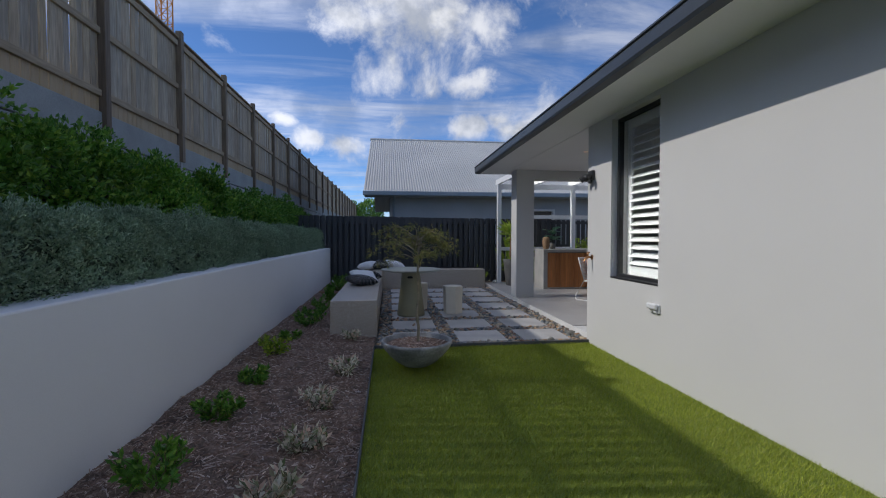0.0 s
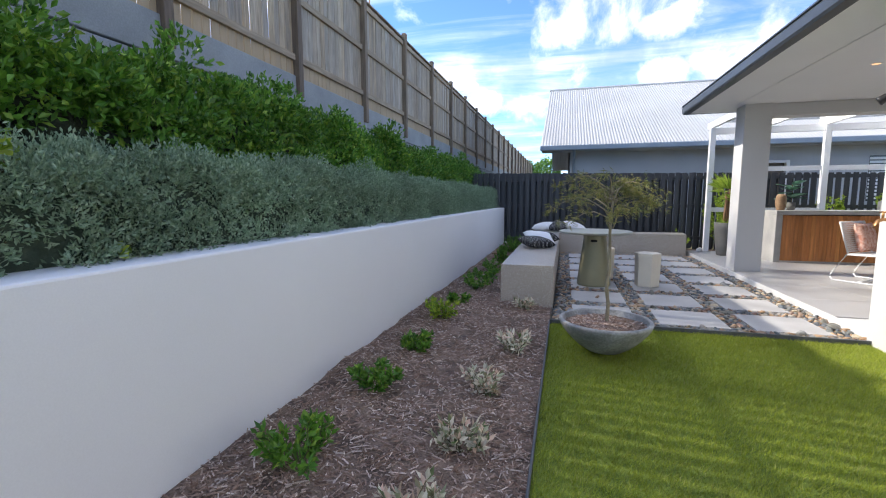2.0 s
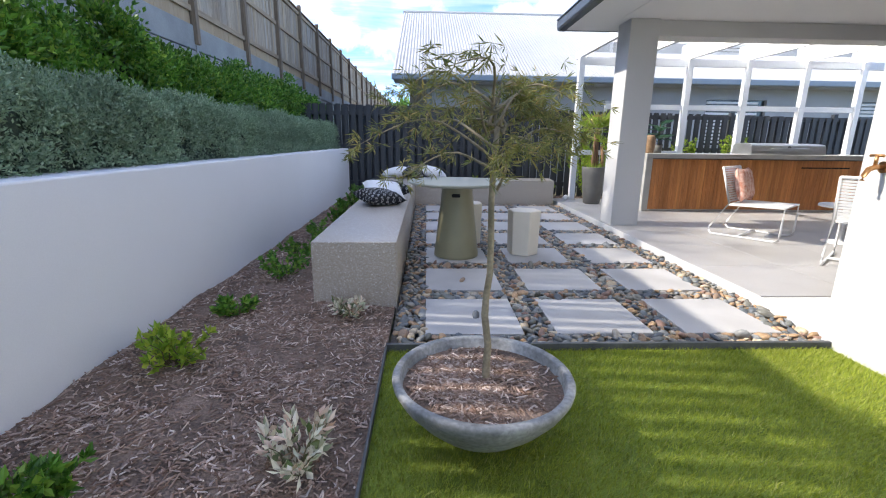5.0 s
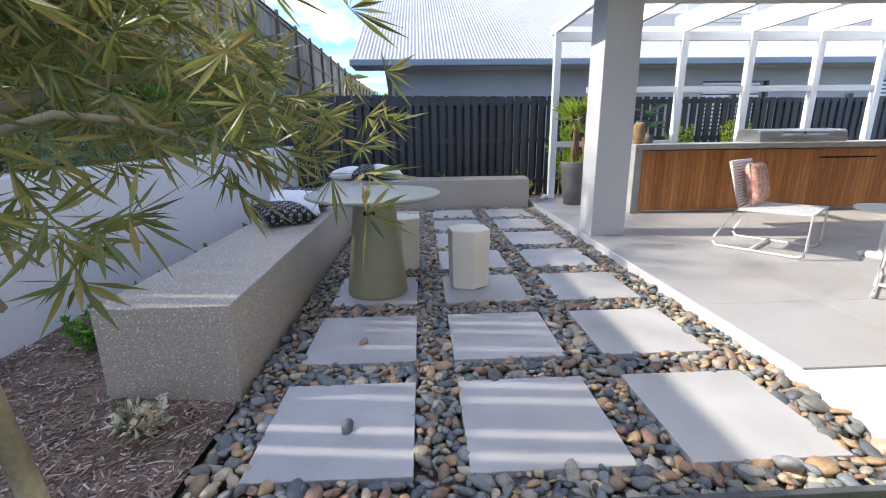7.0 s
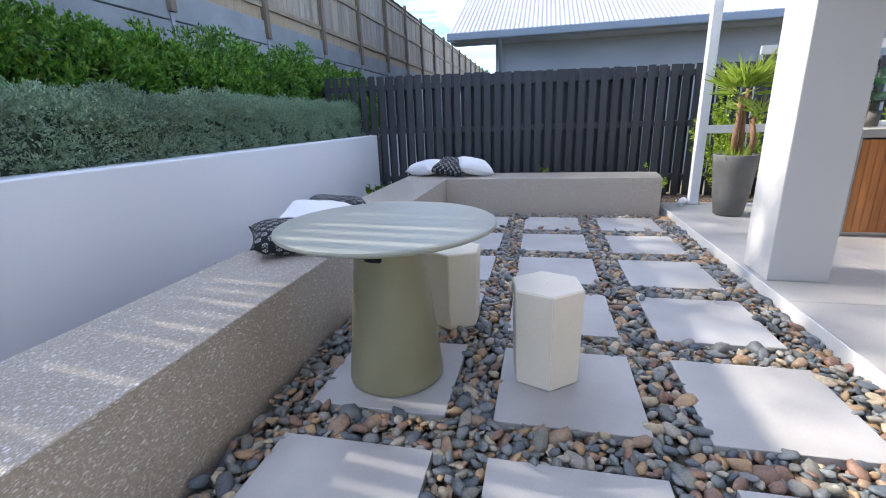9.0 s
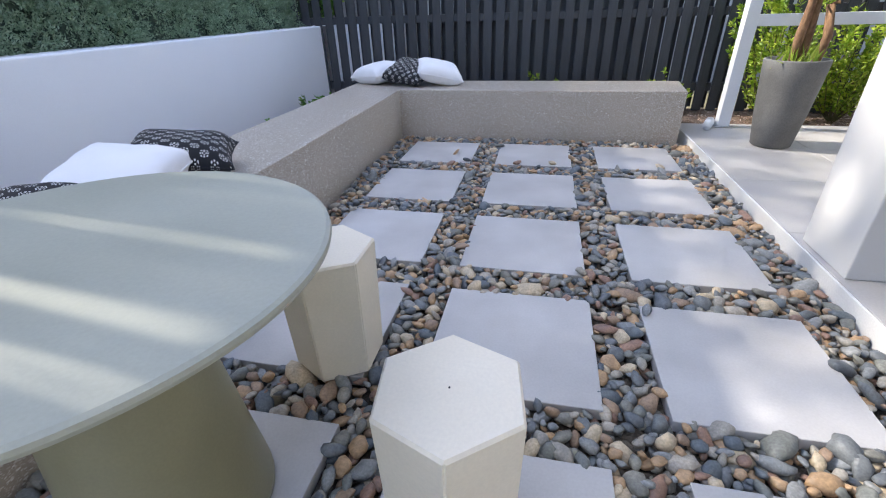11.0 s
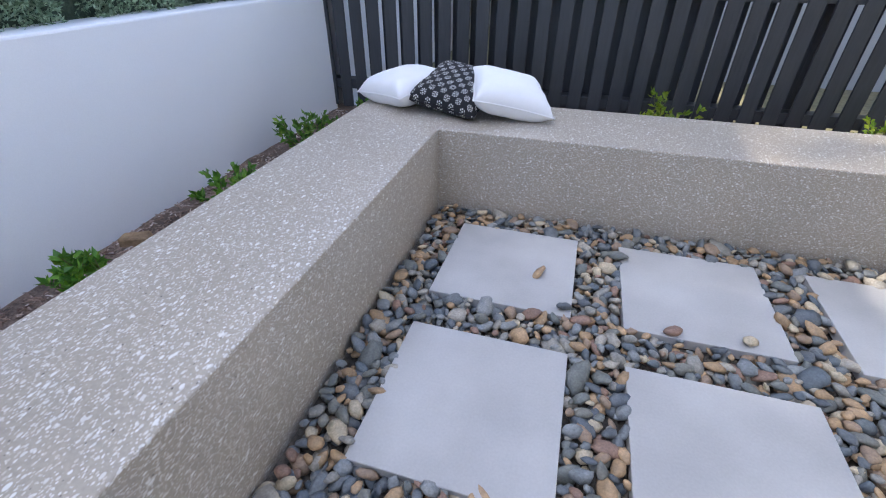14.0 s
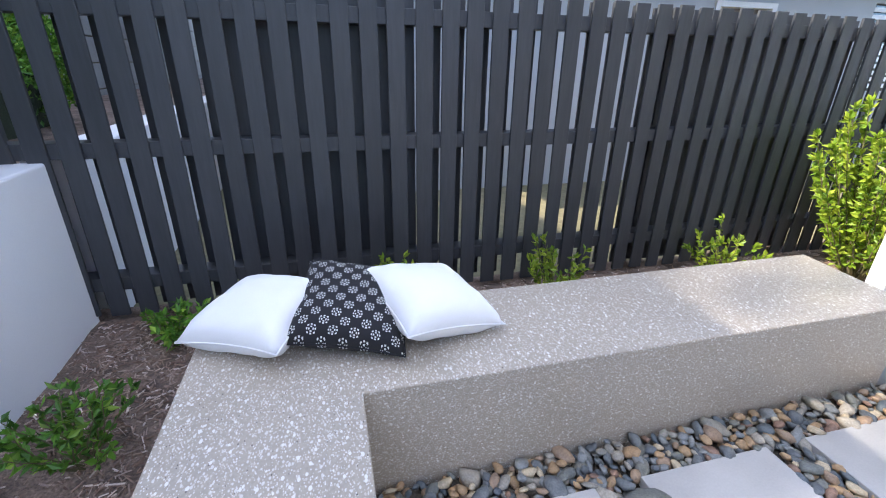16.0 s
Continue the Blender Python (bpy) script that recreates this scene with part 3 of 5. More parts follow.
M_DARKGLASS = surface("dark_window_glass", (0.03, 0.035, 0.04), (0.05, 0.055, 0.06), 0.08, 1, 10, 0, spec=0.8)
M_DOOR_N = surface("brown_door", (0.10, 0.085, 0.07), (0.13, 0.11, 0.09), 0.5, 3, 40, 0.05)
door = part("door", boxed(4.88, 5.72, 9.98, 10.04, -0.1, 2.15, bevel=0.005), M_DOOR_N, neighbour, "dark recessed door")
b = bmesh.new()
box(b, 4.80, 4.88, 9.86, 10.05, -0.1, 2.22, 0.004)
box(b, 5.72, 5.80, 9.86, 10.05, -0.1, 2.22, 0.004)
box(b, 4.88, 5.72, 9.86, 10.05, 2.15, 2.22, 0.004)
part("door_frame", b, M_SOFFIT, neighbour)
for wx in (7.6, 12.0):
    win = part("window", boxed(wx, wx + 1.7 - (0.1 if wx > 10 else 0), 10.0, 10.02, 1.1, 2.3), M_DARKGLASS, neighbour, "window with white louvred shutters")
    for k in range(12):
        part("louvre", boxed(wx + 0.05, wx + 1.5, 9.95, 9.97, 1.15 + k * 0.095, 1.21 + k * 0.095), M_WHITE_METAL, win)

# concrete sleeper wall below the rear fence: posts each 2.19 m, sleepers 0.2 m high between them
POST_STEP, POST_0 = 2.19, 1.27
post_ys = [POST_0 + POST_STEP * k for k in range(-5, 22)]
sleeper_wall = thing("wall_sleepers", "grey concrete sleeper retaining wall with steel posts", "retaining wall", (REAR_X, 0, 0), kind="structure")
sleeper_mesh = boxed(-0.06, 0.02, 0.03, POST_STEP - 0.03, 0.009, 0.391, bevel=0.008, seg=1)
sm = bpy.data.meshes.new("sleeper")
sleeper_mesh.to_mesh(sm)
sleeper_mesh.free()
sm.materials.append(M_SLEEPER)
pm = bpy.data.meshes.new("steel_post")
tmp = boxed(-0.05, 0.035, -0.03, 0.03, 0.6, SLEEPER_TOP)
tmp.to_mesh(pm)
tmp.free()
pm.materials.append(M_STEEL_POST)
for y in post_ys:
    piece("steel_post", pm, pose(0, y, 0), sleeper_wall)
    for k in range(6):
        piece("sleeper", sm, pose(0, y, SLEEPER_TOP - 0.4 * (k + 1)), sleeper_wall)

# rear timber paling fence on top of it
rear = thing("paling_fence", "tall weathered timber paling fence with dark posts", "fence", (REAR_X, 0, SLEEPER_TOP))
palm = bpy.data.meshes.new("paling")
tmp = boxed(-0.011, 0.011, -0.05, 0.05, -0.12, 1.93, bevel=0.002, seg=1)
for v in tmp.verts:
    v.co.y *= 1.13 if v.co.z < 0 else 0.97
tmp.to_mesh(palm)
tmp.free()
palm.materials.append(M_PALING)
postm = bpy.data.meshes.new("post")
tmp = boxed(-0.05, 0.05, -0.055, 0.055, -0.3, 2.06, bevel=0.006, seg=1)
tmp.to_mesh(postm)
tmp.free()
postm.materials.append(M_POST_WOOD)
rng = random.Random(4)
for y in post_ys:
    piece("post", postm, pose(0.03, y, 0, 0, 0, rng.uniform(-1, 1)), rear)
for z in (0.24, 1.06, 1.84):
    for y in post_ys[:-1]:
        b = boxed(-0.02, 0.025, y + 0.056, y + POST_STEP - 0.056, z - 0.045, z + 0.045, bevel=0.004, seg=1)
        part("rail", b, M_RAIL_WOOD, rear)
cap = boxed(-0.045, 0.04, post_ys[0], post_ys[-1], 1.93, 1.96, bevel=0.004, seg=1)
part("capping", cap, M_RAIL_WOOD, rear)
y = -6.0
far = bmesh.new()
while y < post_ys[-1]:
    if y < 24:
        piece("paling", palm, pose(-0.03 + rng.uniform(-0.003, 0.003), y + rng.uniform(-0.003, 0.003), rng.uniform(-0.006, 0.006), 0, rng.uniform(-0.3, 0.3), rng.uniform(-2, 2)), rear)
    else:
        box(far, -0.038, -0.022, y - 0.0475, y + 0.0475, -0.12, 1.93)
    y += rng.uniform(0.122, 0.132) if y < 1.25 and rng.random() < 0.8 else rng.uniform(0.115, 0.123) if y < 2.9 and rng.random() < 0.7 else 0.102
tagged(part("palings_far", far, M_PALINGS, rear), kind="stuff")
# the run behind the camera, a closed face
part("palings_behind", boxed(-0.04, -0.02, post_ys[0], -6.06, -0.12, 1.93), M_PALINGS, rear)

# charcoal board fence across the end: boards on both sides of three rails
dark = thing("board_fence", "charcoal painted timber fence with boards set on both faces", "fence", (0, FENCE_Y, 0))
for z in (0.25, 1.0, 1.66):
    part("rail", boxed(-2.62, 10.5, -0.06, 0.06, z - 0.04, z + 0.04, bevel=0.003), M_FENCE_DARK, dark)
bdm = bpy.data.meshes.new("board")
tmp = boxed(-0.048, 0.048, -0.009, 0.009, 0.03, 1.8, bevel=0.002, seg=1)
tmp.to_mesh(bdm)
tmp.free()
bdm.materials.append(M_FENCE_DARK)
BOARD = 0.15
x = -2.545
while x < 10.5:
    dz = -0.013 * (x + 2.6) + 0.04 + rng.uniform(-0.006, 0.006)
    piece("board", bdm, pose(x, -0.070, dz, 0, rng.uniform(-0.25, 0.25), 0), dark)
    piece("board", bdm, pose(x + BOARD / 2, 0.070, dz + rng.uniform(-0.01, 0.01), 0, rng.uniform(-0.25, 0.25), 0), dark)
    x += BOARD
for x in (-2.55, -0.35, 1.95, 4.25, 6.55, 8.85):
    part("post", boxed(x - 0.045, x + 0.045, 0.081, 0.165, -0.1, 1.78, bevel=0.004), M_FENCE_DARK, dark)

# tall unseen tree, added on the higher ground so its crown shades the far half of the paving
M_GUM = surface("gum_leaf", (0.85, 0.85, 0.85), (1.15, 1.15, 1.1), 0.5, 1, 10, 0, pick="island", tones=((0.05, 0.09, 0.03), (0.09, 0.14, 0.05), (0.12, 0.17, 0.06)), vary=0.1, translucent=0.2)
M_GUM_BARK = surface("gum_bark", (0.30, 0.26, 0.21), (0.45, 0.40, 0.34), 0.8, 3, 30, 0.3, 0.01, vary=0.2)
gum = thing("unseen_shade_tree", "tall unseen gum tree with pale bark, added behind the paling fence for shade", "tree", (-14.0, 6.6, SLEEPER_TOP - 0.14))
part("trunk", tube(bmesh.new(), ((0, 0, -0.1), (0.1, 0, 3), (0.0, 0.1, 6), (0.1, 0, 9.6)), 0.2, 12, [0.30, 0.24, 0.18, 0.08]), M_GUM_BARK, gum, smooth=True)
rg = np.random.default_rng(41)
cs = []
for k in range(13):
    a = 2.4 * k
    tipx, tipy, tipz = 1.3 * math.cos(a), 2.5 * math.sin(a), 8.2 + 2.6 * ((k * 7) % 13) / 13
    z0 = 4.5 + 0.3 * k
    part("limb", tube(bmesh.new(), ((0.05, 0.05, z0), (tipx * 0.5, tipy * 0.5, (z0 + tipz) / 2 + 0.2), (tipx, tipy, tipz)), 0.06, 7, [0.08, 0.05, 0.02]), M_GUM_BARK, gum, smooth=True)
    cs.append(rg.normal(0, 1, (420, 3)) * (0.45, 0.55, 0.33) + (tipx, tipy, tipz))
# extra crown clusters added to carry the shade out to the slab
for tipx, tipy, tipz in ((0.2, -2.3, 11.2), (0.0, -1.5, 11.6), (0.2, -0.7, 11.8), (-0.1, 0.1, 11.6), (0.1, 0.8, 11.5), (0.1, 1.3, 11.2), (0.0, 2.0, 10.6), (0.2, 2.6, 9.9)):
    part("limb", tube(bmesh.new(), ((0.05, 0.03, 8.0), (tipx * 0.5, tipy * 0.5, 9.3), (tipx, tipy, tipz)), 0.05, 7, [0.06, 0.04, 0.015]), M_GUM_BARK, gum, smooth=True)
    cs.append(rg.normal(0, 1, (360, 3)) * (0.45, 0.50, 0.34) + (tipx, tipy, tipz))
cs = np.concatenate(cs)
cs = cs[cs[:, 2] < 12.6]
leaf_cloud("crown", cs, rg.normal(0, 1, (len(cs), 3)) + (0, 0, -0.8), 0.22, 0.06, M_GUM, gum, rng=rg)

# ---- garden things ----
M_TABLE_TOP = surface("table_top_paint", (0.33, 0.34, 0.28), (0.37, 0.38, 0.315), 0.45, 3, 140, 0.05, 0.001, vary=0.04)
M_TABLE_BASE = surface("olive_powdercoat", (0.25, 0.235, 0.145), (0.29, 0.272, 0.17), 0.4, 3, 160, 0.06, 0.001, vary=0.04)
# near-black that stands for the shade inside slots and holes
M_HOLE_SHADE = surface("hollow_shade", (0.008, 0.008, 0.008), (0.012, 0.012, 0.012), 0.9)
M_STOOL = surface("cream_concrete", (0.76, 0.69, 0.56), (0.82, 0.75, 0.62), 0.6, 4, 130, 0.08, 0.001, vary=0.03)
M_BOWL = surface("grey_cement_bowl", (0.17, 0.175, 0.175), (0.38, 0.385, 0.385), 0.6, 7, 60, 0.3, 0.004, vary=0.25)
M_BARK = surface("maple_bark", (0.20, 0.17, 0.11), (0.34, 0.29, 0.20), 0.8, 14, 90, 0.4, 0.003, vary=0.2)
M_MAPLE = surface("maple_leaf", (0.85, 0.85, 0.85), (1.15, 1.15, 1.1), 0.5, 4, 30, 0, pick="island", tones=((0.14, 0.175, 0.05), (0.22, 0.245, 0.07), (0.11, 0.14, 0.045), (0.36, 0.32, 0.10), (0.19, 0.21, 0.06), (0.42, 0.31, 0.11)), vary=0.1, translucent=0.35)
M_WHITE_CLOTH = surface("white_cotton", (0.80, 0.80, 0.81), (0.84, 0.84, 0.85), 0.9, 6, 420, 0.25, 0.001, vary=0.03)
M_VARIEG = surface("cream_leaf", (0.85, 0.85, 0.85), (1.15, 1.15, 1.1), 0.5, 6, 30, 0, pick="island", tones=((0.84, 0.80, 0.64), (0.86, 0.78, 0.66), (0.10, 0.16, 0.04), (0.80, 0.56, 0.44), (0.86, 0.83, 0.70), (0.22, 0.28, 0.09)), vary=0.1, translucent=0.25)
M_STEM = surface("green_stem", (0.10, 0.10, 0.04), (0.17, 0.14, 0.07), 0.8, 10, 60, 0.2)


def patterned_cloth():
    """Black cotton printed with a staggered lattice of small white rosettes."""
    m = surface("patterned_cotton", (0.012, 0.012, 0.015), (0.018, 0.018, 0.021), 0.9, 6, 420, 0.25, 0.001, vary=0.1)
    nt = m.node_tree
    L = nt.links.new
    b = nt.nodes["Principled BSDF"]
    base = b.inputs["Base Color"].links[0].from_socket
    uv = nt.nodes.new("ShaderNodeUVMap")
    uv.uv_map = "UVMap"

    def op(kind, a, c=None):
        n = nt.nodes.new("ShaderNodeMath")
        n.operation = kind
        for i, s in enumerate((a, c)):
            if s is None:
                continue
            if isinstance(s, (int, float)):
                n.inputs[i].default_value = s
            else:
                L(s, n.inputs[i])
        return n.outputs[0]

    sep = nt.nodes.new("ShaderNodeSeparateXYZ")
    L(uv.outputs[0], sep.inputs[0])
    mask = None
    for off in (0.0, 0.5):
        qx = op("SUBTRACT", op("FRACT", op("ADD", op("MULTIPLY", sep.outputs[0], 6.0), off)), 0.5)
        qy = op("SUBTRACT", op("FRACT", op("ADD", op("MULTIPLY", sep.outputs[1], 6.0), off)), 0.5)
        r = op("ADD", op("MAXIMUM", op("ABSOLUTE", qx), op("ABSOLUTE", qy)), op("MULTIPLY", op("ADD", op("ABSOLUTE", qx), op("ABSOLUTE", qy)), 0.35))
        around = op("ARCTAN2", qy, qx)
        outer = op("MULTIPLY", op("GREATER_THAN", op("COSINE", op("MULTIPLY", around, 8)), -0.15), op("MULTIPLY", op("GREATER_THAN", r, 0.235), op("LESS_THAN", r, 0.315)))
        inner = op("MULTIPLY", op("GREATER_THAN", op("COSINE", op("MULTIPLY", around, 4)), -0.2), op("MULTIPLY", op("GREATER_THAN", r, 0.095), op("LESS_THAN", r, 0.175)))
        one = op("MAXIMUM", outer, inner)
        mask = one if mask is None else op("MAXIMUM", mask, one)
    mx = nt.nodes.new("ShaderNodeMix")
    mx.data_type = "RGBA"
    L(mask, mx.inputs["Factor"])
    L(base, mx.inputs["A"])
    mx.inputs["B"].default_value = (0.74, 0.74, 0.72, 1)
    L(mx.outputs["Result"], b.inputs["Base Color"])
    return m


M_PATTERN = patterned_cloth()


# hexagonal cast stools
def stool(x, y, turn):
    t = thing("stool", "cream hexagonal cast concrete stool on a paver", "stool", (x, y, 0.001), turn, group="hexagonal stools")
    b = bmesh.new()
    rings = []
    for r, z in ((0.150, 0.0), (0.158, 0.008), (0.170, 0.445), (0.163, 0.452)):
        rings.append([b.verts.new((r * math.cos(math.pi / 3 * k), r * math.sin(math.pi / 3 * k), z)) for k in range(6)])
    for q, w in zip(rings, rings[1:]):
        for k in range(6):
            b.faces.new((q[k], q[(k + 1) % 6], w[(k + 1) % 6], w[k]))
    b.faces.new(rings[0][::-1])
    b.faces.new(rings[-1])
    bmesh.ops.bevel(b, geom=[e for e in b.edges if abs(e.verts[0].co.z - e.verts[1].co.z) > 0.3], offset=0.004, segments=2, affect="EDGES")
    part("body", b, M_STOOL, t)
    # hole drawn as a near-black disc, its shade in the colour
    b = lathe(bmesh.new(), ((0.0, 0.4535), (0.002, 0.4535), (0.0024, 0.4515)), 10)
    part("air_hole", b, M_HOLE_SHADE, t, "tiny near-black disc on the top, painted as a shaded hole")
    return t


stool(1.00, 1.985, 38)
stool(0.477, 2.505, 30)

# round pedestal table
table = thing("table", "round olive metal pedestal table with a thin top", "table", (0.305, 1.895, 0.001), -98)
part("tabletop", lathe(bmesh.new(), ((0.0, 0.745), (0.470, 0.745), (0.478, 0.741), (0.480, 0.734), (0.478, 0.727), (0.445, 0.712), (0.0, 0.708)), 96), M_TABLE_TOP, table, "flat round grey-green top", smooth=False)
b = lathe(bmesh.new(), ((0.0, 0.0), (0.215, 0.0), (0.221, 0.006), (0.221, 0.03), (0.150, 0.66), (0.146, 0.708)), 72)
part("pedestal", b, M_TABLE_BASE, table, "tapered olive cone", smooth=True)
# slot handle high on the cone: an uncut near-black strip paints the dark inside
b = bmesh.new()
for i in range(9):
    a0, a1 = radians(-15 + 30 * i / 9), radians(-15 + 30 * (i + 1) / 9)
    grow = lambda i_: 0.017 if 0 < i_ < 9 else 0.011
    r0 = 0.1585
    v = [b.verts.new((r0 * math.cos(a), r0 * math.sin(a), 0.618 + s * g)) for a, g in ((a0, grow(i)), (a1, grow(i + 1))) for s in (-1, 1)]
    b.faces.new((v[0], v[2], v[3], v[1]))
bmesh.ops.remove_doubles(b, verts=b.verts, dist=0.0002)
bmesh.ops.recalc_face_normals(b, faces=b.faces)
bmesh.ops.solidify(b, geom=b.faces[:], thickness=0.003)
part("slot_handle", b, M_HOLE_SHADE, table, "near-black strip on the cone, painted as a shaded slot")


# cushions
def cushion_mesh(size, plump, seed):
    b = bmesh.new()
    uvl = b.loops.layers.uv.new("UVMap")
    n = 22
    rnd = random.Random(seed)
    ph = [rnd.uniform(0, 6) for _ in range(4)]
    sides = []
    for s in (1, -1):
        g = []
        for j in range(n + 1):
            row = []
            for i in range(n + 1):
                u, v = 2 * i / n - 1, 2 * j / n - 1
                pin = 1 - 0.10 * (1 - (u * u) ** 1.0) * v ** 2 * abs(v) - 0
                pin2 = 1 - 0.10 * (1 - v * v) * u * u * abs(u)
                t = plump * (max(0, (1 - u ** 4) * (1 - v ** 4))) ** 0.6
                t *= 1 + 0.06 * math.sin(3.1 * u + ph[0]) * math.sin(2.7 * v + ph[1])
                fold = 0.006 * math.sin(9 * (u + v) + ph[2]) * (u * u * v * v) + 0.004 * math.sin(11 * (u - v) + ph[3]) * max(abs(u), abs(v)) ** 3
                row.append(b.verts.new((u * size / 2 * pin2, v * size / 2 * pin, s * (t + fold * (1 if s > 0 else -1)) if 0 < i < n and 0 < j < n else 0.0)))
            g.append(row)
        sides.append(g)
    for s, g in zip((1, -1), sides):
        for j in range(n):
            for i in range(n):
                q = [g[j][i], g[j][i + 1], g[j + 1][i + 1], g[j + 1][i]]
                c = [(i, j), (i + 1, j), (i + 1, j + 1), (i, j + 1)]
                if s < 0:
                    q.reverse()
                    c.reverse()
                f = b.faces.new(q)
                for lp, (ci, cj) in zip(f.loops, c):
                    lp[uvl].uv = (ci / n, cj / n)
    bmesh.ops.remove_doubles(b, verts=b.verts, dist=0.0004)
    # piped seam round the edge
    return b


def cushion(at, rot, size, plump, material, label, seed):
    t = thing("cushion", label, "cushion", group="scatter cushions")
    t.matrix_basis = pose(*at, *rot)
    part("cover", cushion_mesh(size, plump, seed), material, t, smooth=True)
    pts = []
    for k in range(4):
        for i in range(10):
            u = 2 * i / 10 - 1
            x, y = ((u, -1), (1, u), (-u, 1), (-1, -u))[k]
            pts.append((x * size / 2 * (1 - 0.10 * (1 - y * y) * abs(x) ** 3), y * size / 2 * (1 - 0.10 * (1 - x * x) * abs(y) ** 3), 0))
    pts.append(pts[0])
    part("seam", tube(bmesh.new(), pts, 0.0035, 6), material, t, smooth=True)
    return t


B = BENCH_TOP
cushion((-0.52, 2.43, B + 0.088), (5, 4, 36), 0.44, 0.080, M_PATTERN, "black cotton cushion with small white rosettes lying on the bench", 1)
cushion((-0.50, 2.73, B + 0.122), (12, 6, 12), 0.46, 0.085, M_WHITE_CLOTH, "plump white cotton cushion leaning on a patterned one", 2)
cushion((-0.48, 3.07, B + 0.122), (1, 8, 32), 0.46, 0.092, M_PATTERN, "black cotton cushion with white rosettes resting behind a white one", 3)
cushion((-0.555, 6.03, B + 0.100), (6, -5, -30), 0.43, 0.095, M_WHITE_CLOTH, "plump white cotton cushion lying at the bench corner", 4)
cushion((-0.205, 5.98, B + 0.120), (16, 6, -14), 0.46, 0.078, M_PATTERN, "black rosette cushion tilted between two white cushions", 5)
cushion((0.10, 5.965, B + 0.118), (7, 13, 20), 0.46, 0.095, M_WHITE_CLOTH, "plump white cotton cushion leaning on a patterned one", 6)

# bowl planter with the weeping maple
BOWL = Vector((0.222, -0.905, 0.0))
bowl = thing("bowl_planter", "wide low grey cement bowl planter on the turf", "planter", BOWL)
prof = [(0.0, 0.0), (0.10, 0.0), (0.135, 0.010), (0.205, 0.056), (0.268, 0.116), (0.320, 0.178), (0.347, 0.226), (0.350, 0.243), (0.345, 0.252), (0.322, 0.253), (0.316, 0.246), (0.308, 0.195), (0.0, 0.195)]
part("shell", lathe(bmesh.new(), prof, 72), M_BOWL, bowl, "streaked grey cement shell", smooth=True)
part("soil", lathe(bmesh.new(), ((0.0, 0.228), (0.1, 0.224), (0.22, 0.218), (0.309, 0.206), (0.309, 0.196)), 48), M_SOIL, bowl, "bark mulch in the bowl")

tree = thing("maple_tree", "small weeping laceleaf maple with a thin bare trunk", "tree", BOWL + Vector((0.01, 0.0, 0.225)))
rt, rl = random.Random(11), random.Random(12)
trunk_pts = [(0, 0, -0.05), (0.003, 0, 0.05), (0.008, 0.01, 0.14), (-0.008, 0.015, 0.26), (-0.004, 0.02, 0.34), (0.008, 0.03, 0.42), (0.006, 0.02, 0.55), (0.0, 0.01, 0.70), (0.003, 0.0, 0.84), (0.012, 0.0, 0.97)]
part("trunk", tube(bmesh.new(), trunk_pts, 0.01, 10, [0.0165, 0.015, 0.0138, 0.0142, 0.0128, 0.0122, 0.0118, 0.011, 0.0105, 0.009]), M_BARK, tree, smooth=True)
centres, aims = [], []
for k in range(22):
    a = 2 * math.pi * k / 17 + rt.uniform(-0.2, 0.2)
    reach = rt.uniform(0.30, 0.52) * (1.0 if math.cos(a) > 0.1 and math.sin(a) > 0.3 else 0.66 if math.cos(a) > 0.25 else 1.0)
    z0 = rt.uniform(0.72, 1.02)
    top = z0 + rt.uniform(0.06, 0.16)
    droop = rt.uniform(0.05, 0.13)
    if math.sin(a) > 0.0 and math.cos(a) > -0.35:
        droop, reach, z0 = 0.05, min(max(reach, 0.33), 0.38), max(z0, 0.93)
        top = z0 + 0.06
    if k >= 17:
        reach, z0, droop = rt.uniform(0.12, 0.24), 0.95, 0.06
        top = z0 + rt.uniform(0.10, 0.18)
    pts = []
    for i in range(9):
        s = i / 8
        zz = z0 + (top - z0) * math.sin(min(1, s * 1.6) * math.pi / 2) - droop * max(0, s - 0.35) ** 1.5 * 2
        w = 0.03 * math.sin(5 * s + k)
        pts.append((0.005 + math.cos(a) * reach * s - math.sin(a) * w, math.sin(a) * reach * s + math.cos(a) * w, zz))
    part("branch", tube(bmesh.new(), pts, 0.004, 6, [0.006 - 0.005 * i / 8 for i in range(9)]), M_BARK, tree, smooth=True)
    for i in range(3, 9):
        for _ in range(7 if i > 4 else 3):
            p = Vector(pts[i]) + Vector((rl.gauss(0, 0.034), rl.gauss(0, 0.034), rl.gauss(0.004, 0.022)))
            d0 = Vector((math.cos(a) * 0.7 + rl.gauss(0, 0.5), math.sin(a) * 0.7 + rl.gauss(0, 0.5), rl.uniform(-1.1, 0.15)))
            d0.normalize()
            side = d0.cross(Vector((rl.gauss(0, 1), rl.gauss(0, 1), 1))).normalized()
            for j in range(9):
                ang = radians(-80 + 20 * j)
                centres.append(p)
                aims.append(d0 * math.cos(ang) + side * math.sin(ang))
leaf_cloud("crown", centres, aims, 0.040, 0.0040, M_MAPLE, tree, label="lacy olive-bronze leaves", rng=np.random.default_rng(5), spread=0.16, fold=0.15)

